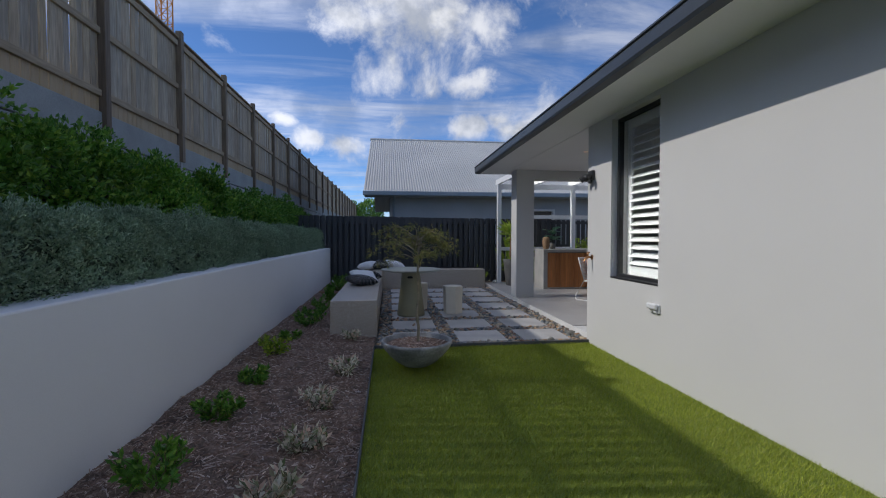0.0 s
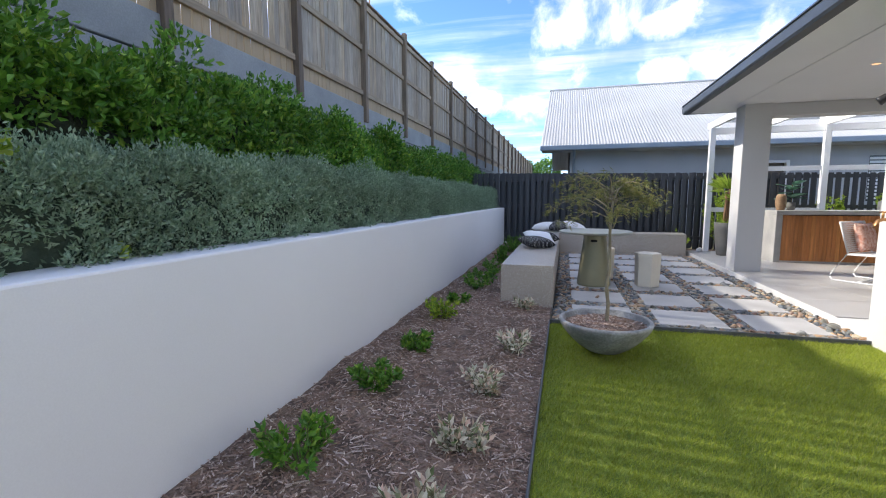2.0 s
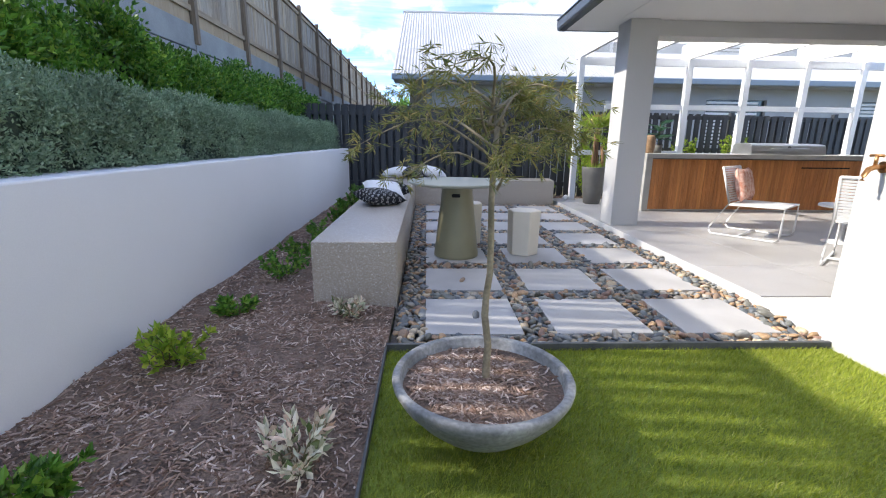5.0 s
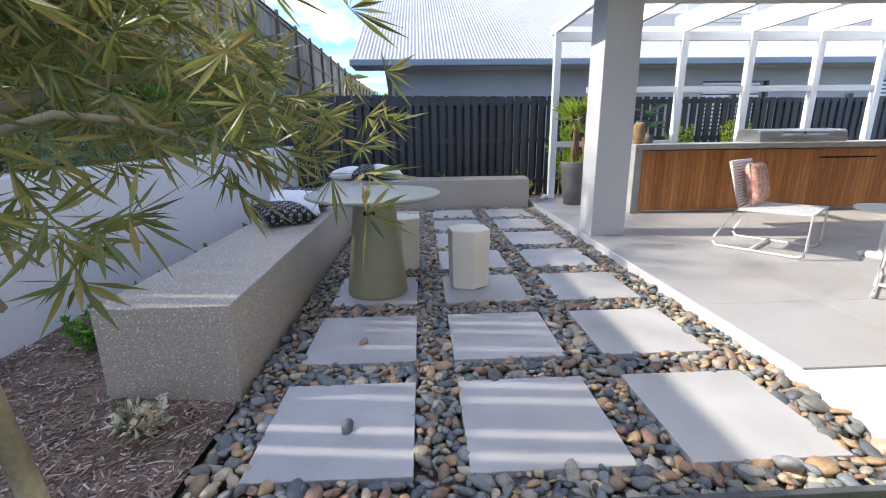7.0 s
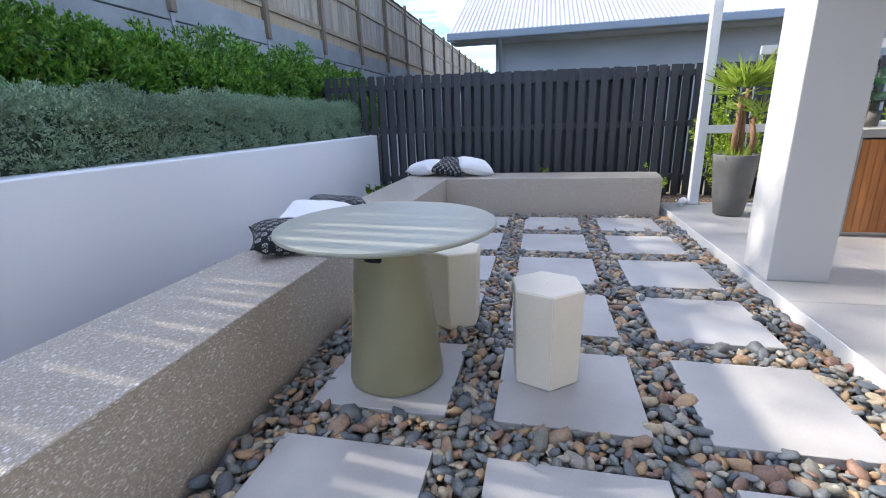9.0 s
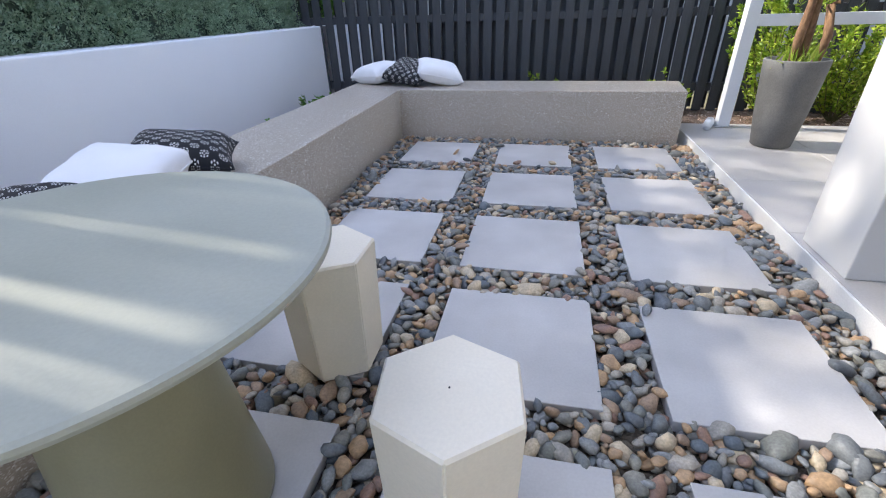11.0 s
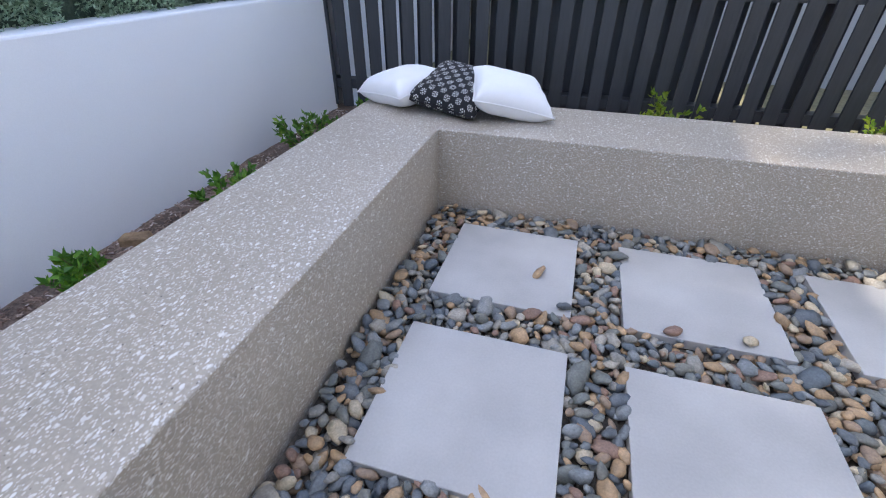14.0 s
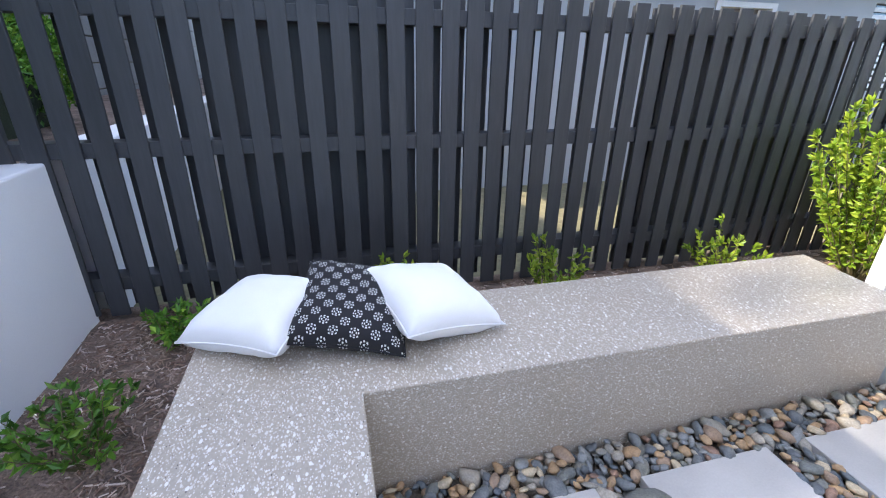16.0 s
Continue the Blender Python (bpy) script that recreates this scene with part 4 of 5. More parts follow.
# hedges: a core shell coloured dark as the shade inside, and many leafy clumps over an uneven surface
def hedge(name, label, x0, x1, y0, y1, z0, z1, leaf, count, clumps, radius, material, core, seed, bulge, wave, plant, hump):
    """plant: how far apart the single bushes stand; hump: how much their tops rise and sink."""
    h = thing(name, label, "hedge", ((x0 + x1) / 2, 0, z0))
    rg = np.random.default_rng(seed)
    hw = (x1 - x0) / 2
    hz = z1 - z0

    def surface_point(y, ang, s):
        q = Vector((y * wave, ang * 1.6, seed))
        s = s * (1 + bulge * noise.noise(q) + bulge * 0.5 * noise.noise(q * 2.7))
        w = y / plant + 0.45 * noise.noise((y * 0.7, seed, 0))
        rise = 1 + hump * (abs(math.sin(math.pi * w)) ** 0.6 - 0.75) + hump * 0.5 * noise.noise((y * 0.45, 3.0, seed))
        cx, cz = math.cos(ang), math.sin(ang)
        return hw * math.copysign(abs(cx) ** 0.5, cx) * s, y, hz * abs(cz) ** 0.45 * s * rise

    n, m = 170, 14
    verts, faces = [], []
    for i in range(n + 1):
        for j in range(m + 1):
            verts.append(surface_point(y0 + (y1 - y0) * i / n, math.pi * j / m, 0.80))
    for i in range(n):
        for j in range(m):
            a_ = i * (m + 1) + j
            faces.append((a_, a_ + 1, a_ + m + 2, a_ + m + 1))
    for i in (0, n):
        faces.append(tuple(range(i * (m + 1), (i + 1) * (m + 1))))
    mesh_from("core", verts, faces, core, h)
    # clumps of leaves; the front, the top and the far end are seen, the back is not
    each = count // clumps
    cs, ds = [], []
    for k in range(clumps):
        ang = abs(rg.uniform(-0.03, 0.76)) * math.pi
        y = rg.uniform(y0, y1) if k > clumps * 0.03 else y1 + rg.uniform(-0.1, 0.02)
        r = rg.uniform(*radius)
        mid = np.array(surface_point(y, ang, rg.uniform(0.80, 0.97)))
        out = np.array((math.cos(ang) * 0.9, 0, math.sin(ang) * 0.8 + 0.25))
        out /= np.linalg.norm(out)
        d = rg.normal(0, 1, (each, 3)) + out * 0.7
        d /= np.linalg.norm(d, axis=1)[:, None]
        # short twigs: several leaves one after another along each
        twig = d[rg.integers(0, max(1, each // 5), each)]
        along = rg.uniform(0.55, 1.12, each)[:, None]
        cs.append(mid + twig * along * r * (1.0, 1.15, 1.05) + rg.normal(0, leaf[0] * 0.28, (each, 3)))
        ds.append(twig * 0.8 + (0, 0, 0.35) + rg.normal(0, 0.3, (each, 3)))
    leaf_cloud("leaves", np.concatenate(cs), np.concatenate(ds), leaf[0], leaf[1], material, h, kind="stuff", rng=rg, spread=0.45)
    return h


hedge("hedge", "clipped low grey-green hedge along the white wall", -2.44, -1.82, -7.5, 6.72, 0.82, 1.41, (0.025, 0.0105), 380000, 2300, (0.06, 0.115), M_LEAF_GREY, M_HEDGE_SHADE_GREY, 21, 0.13, 2.3, 1.05, 0.10)
hedge("hedge", "tall glossy green hedge below the sleeper wall", -3.50, -2.58, -7.5, 9.5, 0.80, 2.04, (0.058, 0.031), 150000, 900, (0.11, 0.23), M_LEAF, M_HEDGE_SHADE, 33, 0.26, 0.95, 1.25, 0.22)


# small planting in the beds
def shrub(name, label, at, radius, height, stems, leaves, leaf, material, seed, category="plant", stem_r=0.004):
    t = thing(name, label, category, at, group="bed plants" if category == "plant" else "")
    rg = random.Random(seed)
    cs, ds = [], []
    for s in range(stems):
        a = rg.uniform(0, 2 * math.pi)
        r = radius * math.sqrt(rg.uniform(0.05, 1))
        h = height * rg.uniform(0.6, 1.05) * (1 - 0.35 * (r / radius) ** 2)
        pts = []
        for i in range(6):
            f = i / 5
            pts.append((math.cos(a) * r * f ** 0.8 + 0.012 * math.sin(7 * f + s), math.sin(a) * r * f ** 0.8 + 0.012 * math.cos(6 * f + s), -0.02 + (h + 0.02) * f))
        part("stem", tube(bmesh.new(), pts, stem_r, 5, [stem_r * (1 - 0.12 * i) for i in range(6)]), M_STEM, t)
        for _ in range(max(3, leaves // stems)):
            f = 1 - rg.random() ** 1.5 * 0.8
            k = min(4, int(f * 5))
            p = Vector(pts[k]).lerp(Vector(pts[k + 1]), f * 5 - k)
            cs.append(p)
            ds.append((math.cos(a) * 0.5 + rg.gauss(0, 0.4), math.sin(a) * 0.5 + rg.gauss(0, 0.4), rg.uniform(0.1, 1.0)))
    leaf_cloud("leaves", cs, ds, leaf[0], leaf[1], material, t, rng=np.random.default_rng(seed), spread=0.45)
    return t


GREEN = "small bright green shrub planted in bark mulch"
CREAM = "small variegated cream and green shrub in bark mulch"
for i, (x, y, r, h) in enumerate(((-1.20, -2.92, 0.14, 0.19), (-1.22, -2.05, 0.12, 0.15), (-1.20, -1.27, 0.11, 0.12), (-1.27, -0.36, 0.13, 0.17), (-1.24, 0.32, 0.10, 0.11), (-1.17, 1.15, 0.17, 0.2), (-1.25, 1.95, 0.14, 0.18), (-1.22, 2.7, 0.15, 0.2), (-1.2, 3.5, 0.1, 0.22), (-1.27, 4.3, 0.08, 0.26), (-1.22, 5.12, 0.14, 0.26), (-1.25, 5.95, 0.16, 0.36), (-1.13, 6.75, 0.14, 0.2), (0.08, 6.75, 0.16, 0.40), (1.12, 6.72, 0.17, 0.48), (2.42, 6.7, 0.2, 0.42))):
    shrub("shrub", GREEN, (x, y, bed_height(x, y) if x < TURF_LEFT else -0.02), r * (1.6 if 0.9 < y < 3 else 1.32), h * (1.0 if 0.9 < y < 4.6 else 1.15), 16, 420, (0.05, 0.025), M_LEAF_BRIGHT if i in (3, 13, 14, 15) else M_LEAF, 60 + i)
for i, (x, y, r, h) in enumerate(((-0.57, -1.87, 0.13, 0.14), (-0.56, -2.5, 0.13, 0.13), (-0.45, -1.1, 0.17, 0.16), (-0.52, 0.34, 0.10, 0.12), (-0.62, -3.05, 0.12, 0.14), (-0.62, -3.8, 0.12, 0.14))):
    shrub("shrub", CREAM, (x, y, bed_height(x, y)), r * 1.15, h, 18, 260, (0.058, 0.023), M_VARIEG, 90 + i)
for x, y, z in ((-1.86, -3.15, 0.88), (-1.95, -3.45, 1.26)):
    shrub("weed", "bright green broad-leaved weed growing through the clipped hedge", (x, y, z), 0.09, 0.14, 6, 26, (0.055, 0.04), M_LEAF_BRIGHT, 140)
# taller bushes by the dark fence
for i, (x, y, r, h) in enumerate(((3.36, 6.45, 0.52, 1.48), (4.0, 6.6, 0.42, 1.05), (5.25, 6.62, 0.4, 1.42), (6.3, 6.6, 0.4, 1.38))):
    shrub("bush", "leafy yellow-green bush beside the charcoal fence", (x, y, -0.02), r, h, 34, 3000, (0.06, 0.028), M_LEAF_BRIGHT, 120 + i, "bush", 0.006)

# weathered offcut of wood in the bed
M_OFFCUT = surface("old_wood", (0.24, 0.15, 0.08), (0.36, 0.24, 0.14), 0.9, 14, 80, 0.5, 0.004, vary=0.2)
off = boxed(-0.07, 0.07, -0.035, 0.035, 0, 0.055, bevel=0.012)
for v in off.verts:
    v.co += Vector((noise.noise(v.co * 30), noise.noise(v.co * 31 + Vector((5, 0, 0))), 0)) * 0.008
o = tagged(link("wood_offcut", off, M_OFFCUT), "short weathered brown wood offcut lying in mulch", "wood")
o.matrix_basis = pose(-1.50, 4.72, bed_height(-1.5, 4.72) - 0.01, 4, 0, 25)

# ---- patio things ----
M_CONCRETE = surface("smooth_concrete", (0.36, 0.355, 0.34), (0.45, 0.44, 0.42), 0.6, 4, 90, 0.15, 0.002, vary=0.08)
M_BATTEN = surface("oiled_timber", (0.85, 0.82, 0.8), (1.12, 1.1, 1.08), 0.4, 5, 40, 0.15, 0.002, pick="object", tones=((0.46, 0.185, 0.06), (0.53, 0.22, 0.075), (0.42, 0.165, 0.052), (0.58, 0.255, 0.085)), stretch=(1, 1, 0.08), vary=0.18)
M_STEEL = surface("brushed_steel", (0.50, 0.51, 0.52), (0.58, 0.59, 0.60), 0.32, 6, 120, 0.05, metallic=0.9, stretch=(0.1, 1, 1), vary=0.06)
M_POT = surface("charcoal_pot", (0.105, 0.105, 0.10), (0.15, 0.15, 0.145), 0.7, 6, 110, 0.3, 0.003, vary=0.15)
M_WICKER = surface("woven_cane", (0.22, 0.13, 0.07), (0.36, 0.23, 0.13), 0.75, 10, 120, 0.6, 0.006, vary=0.3)
M_PINK = surface("coral_cloth", (0.55, 0.20, 0.13), (0.84, 0.62, 0.53), 0.9, 24, 300, 0.3, 0.001, vary=0.12)
M_BRASS = surface("brass_tap", (0.42, 0.21, 0.09), (0.52, 0.28, 0.12), 0.35, 20, 90, 0.1, metallic=0.85)
M_BLACK = surface("black_plastic", (0.02, 0.02, 0.022), (0.03, 0.03, 0.032), 0.45, 8, 60, 0.05)
M_PLASTIC = surface("white_plastic", (0.66, 0.67, 0.68), (0.70, 0.71, 0.72), 0.4, 8, 60, 0.02)
M_PALM_TRUNK = surface("fibrous_trunk", (0.14, 0.075, 0.04), (0.27, 0.16, 0.09), 0.9, 20, 90, 0.6, 0.006, stretch=(1, 1, 0.35), vary=0.3)
M_PALM = surface("palm_leaf", (0.85, 0.85, 0.85), (1.15, 1.15, 1.05), 0.4, 5, 30, 0, pick="island", tones=((0.17, 0.30, 0.035), (0.29, 0.42, 0.06), (0.42, 0.50, 0.09), (0.22, 0.34, 0.04)), vary=0.1, translucent=0.35)
M_BIGLEAF = surface("big_leaf", (0.12, 0.25, 0.17), (0.19, 0.34, 0.24), 0.4, 8, 40, 0.1, vary=0.15)
M_PANE = glass("clear_pane", (0.93, 0.97, 0.98))

# window with its shutter
WX = HOUSE_X + 0.07
win = thing("window_1", "tall dark-framed window with white plantation shutter", "window", kind="structure")
b = bmesh.new()
box(b, WX, WX + 0.06, WIN_Y0, WIN_Y0 + 0.035, WIN_Z0, WIN_Z1, 0.003)
box(b, WX, WX + 0.06, WIN_Y1 - 0.035, WIN_Y1, WIN_Z0, WIN_Z1, 0.003)
box(b, WX, WX + 0.06, WIN_Y0 + 0.035, WIN_Y1 - 0.035, WIN_Z0, WIN_Z0 + 0.035, 0.003)
box(b, WX, WX + 0.06, WIN_Y0 + 0.035, WIN_Y1 - 0.035, WIN_Z1 - 0.035, WIN_Z1, 0.003)
part("window_frame", b, M_BLACK, win, "slim black aluminium frame")
pane = part("pane", boxed(WX + 0.028, WX + 0.034, WIN_Y0 + 0.033, WIN_Y1 - 0.033, WIN_Z0 + 0.033, WIN_Z1 - 0.033), M_PANE, win)
pane.visible_shadow = False
part("window_sill", boxed(HOUSE_X - 0.004, WX, WIN_Y0 + 0.002, WIN_Y1 - 0.002, WIN_Z0 - 0.012, WIN_Z0 + 0.004), M_BLACK, win)
SX = WX + 0.13
shut = thing("plantation_shutter", "white louvred plantation shutter behind the window glass", "shutter", (SX, 0, 0))
b = bmesh.new()
box(b, -0.015, 0.015, WIN_Y0 - 0.02, WIN_Y0 + 0.06, WIN_Z0, WIN_Z1 - 0.01, 0.003)
box(b, -0.015, 0.015, WIN_Y1 - 0.09, WIN_Y1 - 0.01, WIN_Z0, WIN_Z1 - 0.01, 0.003)
box(b, -0.015, 0.015, WIN_Y0 + 0.06, WIN_Y1 - 0.09, WIN_Z0, WIN_Z0 + 0.12, 0.003)
box(b, -0.015, 0.015, WIN_Y0 + 0.06, WIN_Y1 - 0.09, WIN_Z1 - 0.11, WIN_Z1 - 0.01, 0.003)
part("shutter_frame", b, M_WHITE_METAL, shut)
lv = bpy.data.meshes.new("louvre")
tmp = boxed(-0.044, 0.044, WIN_Y0 + 0.062, WIN_Y1 - 0.092, -0.005, 0.005, bevel=0.003, seg=1)
tmp.to_mesh(lv)
tmp.free()
lv.materials.append(M_WHITE_METAL)
z = WIN_Z0 + 0.16
while z < WIN_Z1 - 0.15:
    piece("louvre", lv, pose(0, 0, z, 0, -32, 0), shut)
    z += 0.083

# wall fittings
tap = thing("garden_tap", "brass garden tap on the house wall", "tap", (HOUSE_X, -0.23, 1.02))
part("flange", tube(bmesh.new(), ((-0.006, 0, 0), (0.004, 0, 0)), 0.03, 20), M_BRASS, tap)
part("body", tube(bmesh.new(), ((0, 0, 0), (-0.05, 0, 0), (-0.08, 0, -0.012), (-0.10, 0, -0.045), (-0.102, 0, -0.07)), 0.014, 12, [0.013, 0.014, 0.014, 0.012, 0.013]), M_BRASS, tap, smooth=True)
part("spindle", tube(bmesh.new(), ((-0.05, 0, 0.008), (-0.05, 0, 0.055)), 0.009, 10), M_BRASS, tap, smooth=True)
part("handle", tube(bmesh.new(), ((-0.05, -0.035, 0.057), (-0.05, 0, 0.06), (-0.05, 0.035, 0.057)), 0.006, 8, [0.008, 0.006, 0.008]), M_BRASS, tap, smooth=True)

flood = thing("security_light", "black twin-head security light at the wall corner", "wall light", (HOUSE_X, -0.24, 1.98))
part("base", boxed(-0.045, 0.0, -0.055, 0.055, -0.05, 0.06, bevel=0.01), M_BLACK, flood)
for s in (-1, 1):
    head = part("head", tube(bmesh.new(), ((-0.04, s * 0.02, 0.01), (-0.06, s * 0.04, 0.0), (-0.115, s * 0.065, -0.04), (-0.125, s * 0.07, -0.047)), 0.03, 14, [0.012, 0.026, 0.034, 0.036]), M_BLACK, flood, smooth=True)
part("sensor", tube(bmesh.new(), ((-0.03, 0, -0.05), (-0.045, 0, -0.085)), 0.022, 12), M_BLACK, flood, smooth=True)

box_ = thing("power_outlet", "white weatherproof power outlet on the house wall", "power outlet", (HOUSE_X, -1.50, 0.615))
part("backplate", boxed(-0.02, 0, -0.075, 0.075, -0.04, 0.04, bevel=0.006), M_PLASTIC, box_)
part("cover", boxed(-0.055, -0.021, -0.07, 0.07, -0.005, 0.045, bevel=0.012), M_PLASTIC, box_)
for s in (-0.035, 0.035):
    part("socket", boxed(-0.032, -0.021, s - 0.022, s + 0.022, -0.036, -0.008, bevel=0.004), M_PLASTIC, box_)

# downlights in the patio ceiling
M_GLOW = bpy.data.materials.new("downlight_glow")
M_GLOW.use_nodes = True
M_GLOW.node_tree.nodes["Principled BSDF"].inputs["Emission Color"].default_value = (1.0, 0.5, 0.2, 1)
M_GLOW.node_tree.nodes["Principled BSDF"].inputs["Emission Strength"].default_value = 0.5
for x, y in ((2.99, 1.35),):
    d = thing("downlight", "small recessed warm downlight in the ceiling", "ceiling light", (x, y, SOFFIT), group="downlights")
    part("ring", lathe(bmesh.new(), ((0.036, -0.001), (0.05, -0.004), (0.052, 0.0)), 24), M_SOFFIT, d, smooth=True)
    part("lens", lathe(bmesh.new(), ((0.0, -0.002), (0.036, -0.002), (0.036, 0.0)), 24), M_GLOW, d)

# outdoor kitchen counter
KX0, KX1, KY0, KY1, KZ = 3.46, 8.70, 4.50, 5.15, 0.97
kit = thing("outdoor_kitchen", "concrete outdoor kitchen counter with a timber batten front", "counter", (0, 0, SLAB_Z))
part("worktop", boxed(KX0, KX1, KY0, KY1, KZ - 0.07 - SLAB_Z, KZ - SLAB_Z, bevel=0.005), M_CONCRETE, kit)
part("end_panel", boxed(KX0, KX0 + 0.10, KY0, KY1, 0, KZ - 0.072 - SLAB_Z, bevel=0.004), M_CONCRETE, kit)
part("carcass", boxed(KX0 + 0.102, KX1, KY0 + 0.05, KY1 - 0.02, 0.0, KZ - 0.074 - SLAB_Z), M_POT, kit)
part("kickboard", boxed(KX0 + 0.102, KX1, KY0 + 0.04, KY0 + 0.049, 0.0, 0.03), M_STEEL, kit)
bt = bpy.data.meshes.new("batten")
tmp = boxed(0.001, 0.060, KY0 + 0.012, KY0 + 0.032, 0.035, KZ - 0.085 - SLAB_Z, bevel=0.002, seg=1)
tmp.to_mesh(bt)
tmp.free()
bt.materials.append(M_BATTEN)
x = KX0 + 0.104
while x < KX1 - 0.06:
    piece("batten", bt, pose(x, 0, 0), kit)
    x += 0.062
# slot drawn as a near-black strip before the battens, shade in its colour
part("pull_slot", boxed(6.0, 6.8, KY0 + 0.008, KY0 + 0.0115, 0.70, 0.72), M_HOLE_SHADE, kit)

grill = thing("gas_grill", "built-in stainless steel gas grill with its hood closed", "grill", (5.80, 4.80, KZ))
b = bmesh.new()
pr = ((-0.22, 0.0), (-0.22, 0.05), (-0.20, 0.14), (-0.16, 0.165), (0.15, 0.18), (0.24, 0.15), (0.25, 0.0))
ends = [[b.verts.new((x_, y_, z_)) for y_, z_ in pr] for x_ in (-0.62, 0.62)]
for i in range(len(pr)):
    j = (i + 1) % len(pr)
    b.faces.new((ends[0][i], ends[0][j], ends[1][j], ends[1][i]))
b.faces.new(ends[0])
b.faces.new(ends[1][::-1])
bmesh.ops.recalc_face_normals(b, faces=b.faces)
bmesh.ops.bevel(b, geom=b.edges[:], offset=0.008, segments=2, affect="EDGES")
part("hood", b, M_STEEL, grill)
part("hood_handle", tube(bmesh.new(), ((-0.3, -0.25, 0.10), (0.3, -0.25, 0.10)), 0.011, 10), M_STEEL, grill, smooth=True)
for s in (-0.28, 0.28):
    part("handle_bracket", boxed(s - 0.01, s + 0.01, -0.25, -0.205, 0.09, 0.11), M_STEEL, grill)
part("gauge", tube(bmesh.new(), ((0, -0.205, 0.115), (0, -0.222, 0.112)), 0.022, 18), M_BLACK, grill)

vase = thing("woven_vase", "tall brown woven cane vase on the counter", "vase", (3.62, 4.78, KZ))
pr = [(0.0, 0.0), (0.055, 0.0)] + [(0.06 + 0.022 * math.sin(math.pi * min(1, i / 16)) + (0.004 if i % 2 else 0), 0.01 + i * 0.018) for i in range(15)] + [(0.048, 0.285), (0.042, 0.284), (0.05, 0.25), (0.0, 0.25)]
part("body", lathe(bmesh.new(), pr, 28), M_WICKER, vase, smooth=True)
pot = thing("potted_plant", "broad-leaved green plant in a dark pot on the counter", "plant", (3.86, 4.98, KZ))
part("pot", lathe(bmesh.new(), ((0.0, 0.0), (0.06, 0.0), (0.075, 0.14), (0.07, 0.14), (0.066, 0.12), (0.0, 0.12)), 28), M_POT, pot, smooth=True)
rk = random.Random(8)
for k in range(12):
    a = k * 2.4
    ln = rk.uniform(0.19, 0.28)
    h = 0.18 + 0.025 * k + rk.uniform(-0.03, 0.03)
    b = bmesh.new()
    d = Vector((math.cos(a), math.sin(a), rk.uniform(0.1, 0.7))).normalized()
    sd = d.cross(Vector((0, 0, 1))).normalized()
    st = Vector((0.02 * math.cos(a), 0.02 * math.sin(a), h))
    rows = []
    for i in range(7):
        f = i / 6
        w = ln * 0.52 * math.sin(math.pi * (0.06 + 0.9 * f)) ** 0.8
        c = st + d * ln * f + Vector((0, 0, -0.05 * f * f))
        rows.append([b.verts.new(c - sd * w + Vector((0, 0, 0.015))), b.verts.new(c), b.verts.new(c + sd * w + Vector((0, 0, 0.015)))])
    for q, w in zip(rows, rows[1:]):
        for i in range(2):
            b.faces.new((q[i], q[i + 1], w[i + 1], w[i]))
    bmesh.ops.solidify(b, geom=b.faces[:], thickness=0.0015)
    part("leaf", b, M_BIGLEAF, pot, smooth=True)
part("stem", tube(bmesh.new(), ((0, 0, 0.1), (0.01, 0, 0.3), (0.0, 0.01, 0.46)), 0.007, 6), M_STEM, pot)

# tall planter with a lady palm
plm = thing("planter_palm", "tall charcoal planter holding a spiky green palm", "plant", (2.97, 5.38, SLAB_Z))
part("pot", lathe(bmesh.new(), ((0.0, 0.0), (0.125, 0.0), (0.14, 0.01), (0.175, 0.25), (0.20, 0.50), (0.212, 0.64), (0.208, 0.648), (0.192, 0.648), (0.188, 0.60), (0.0, 0.60)), 48), M_POT, plm, "tapered charcoal pot", smooth=True)
rp = random.Random(3)
for k, (x0, y0, h) in enumerate(((-0.03, 0.0, 1.24), (0.03, 0.03, 1.30), (0.10, -0.04, 1.02))):
    part("trunk", tube(bmesh.new(), [(x0, y0, 0.58), (x0 * 1.2, y0 * 1.2, 0.80), (x0 * 0.8, y0 * 0.9, 1.0), (x0 * 1.2, y0 * 1.3, h)], 0.02, 10, [0.027, 0.030, 0.026, 0.022]), M_PALM_TRUNK, plm, smooth=True)
    for f in range(15 if k < 2 else 8):
        aa = 2.4 * f + rp.uniform(-0.3, 0.3)
        up = rp.uniform(0.05, 1.7)
        d0 = Vector((math.cos(aa), math.sin(aa), up)).normalized()
        hub = Vector((x0 * 1.2, y0 * 1.3, h)) + d0 * rp.uniform(0.05, 0.13)
        sd = d0.cross(Vector((0, 0, 1))).normalized()
        cs, ds = [], []
        for q in range(9):
            ang = radians(-52 + 104 * q / 8)
            cs.append(hub)
            ds.append(d0 * math.cos(ang) + sd * math.sin(ang) + Vector((0, 0, -0.08)))
        leaf_cloud("frond", cs, ds, 0.31 if k < 2 else 0.22, 0.026, M_PALM, plm, rng=np.random.default_rng(k * 20 + f), spread=0.06, fold=0.3)
shr = []
for k in range(60):
    a, r = rp.uniform(0, 6.28), rp.uniform(0, 0.16)
    shr.append((r * math.cos(a), r * math.sin(a), 0.6))
leaf_cloud("undergrowth", shr, [(0, 0, 1)] * 60, 0.14, 0.02, M_PALM, plm, rng=np.random.default_rng(77), spread=0.5)

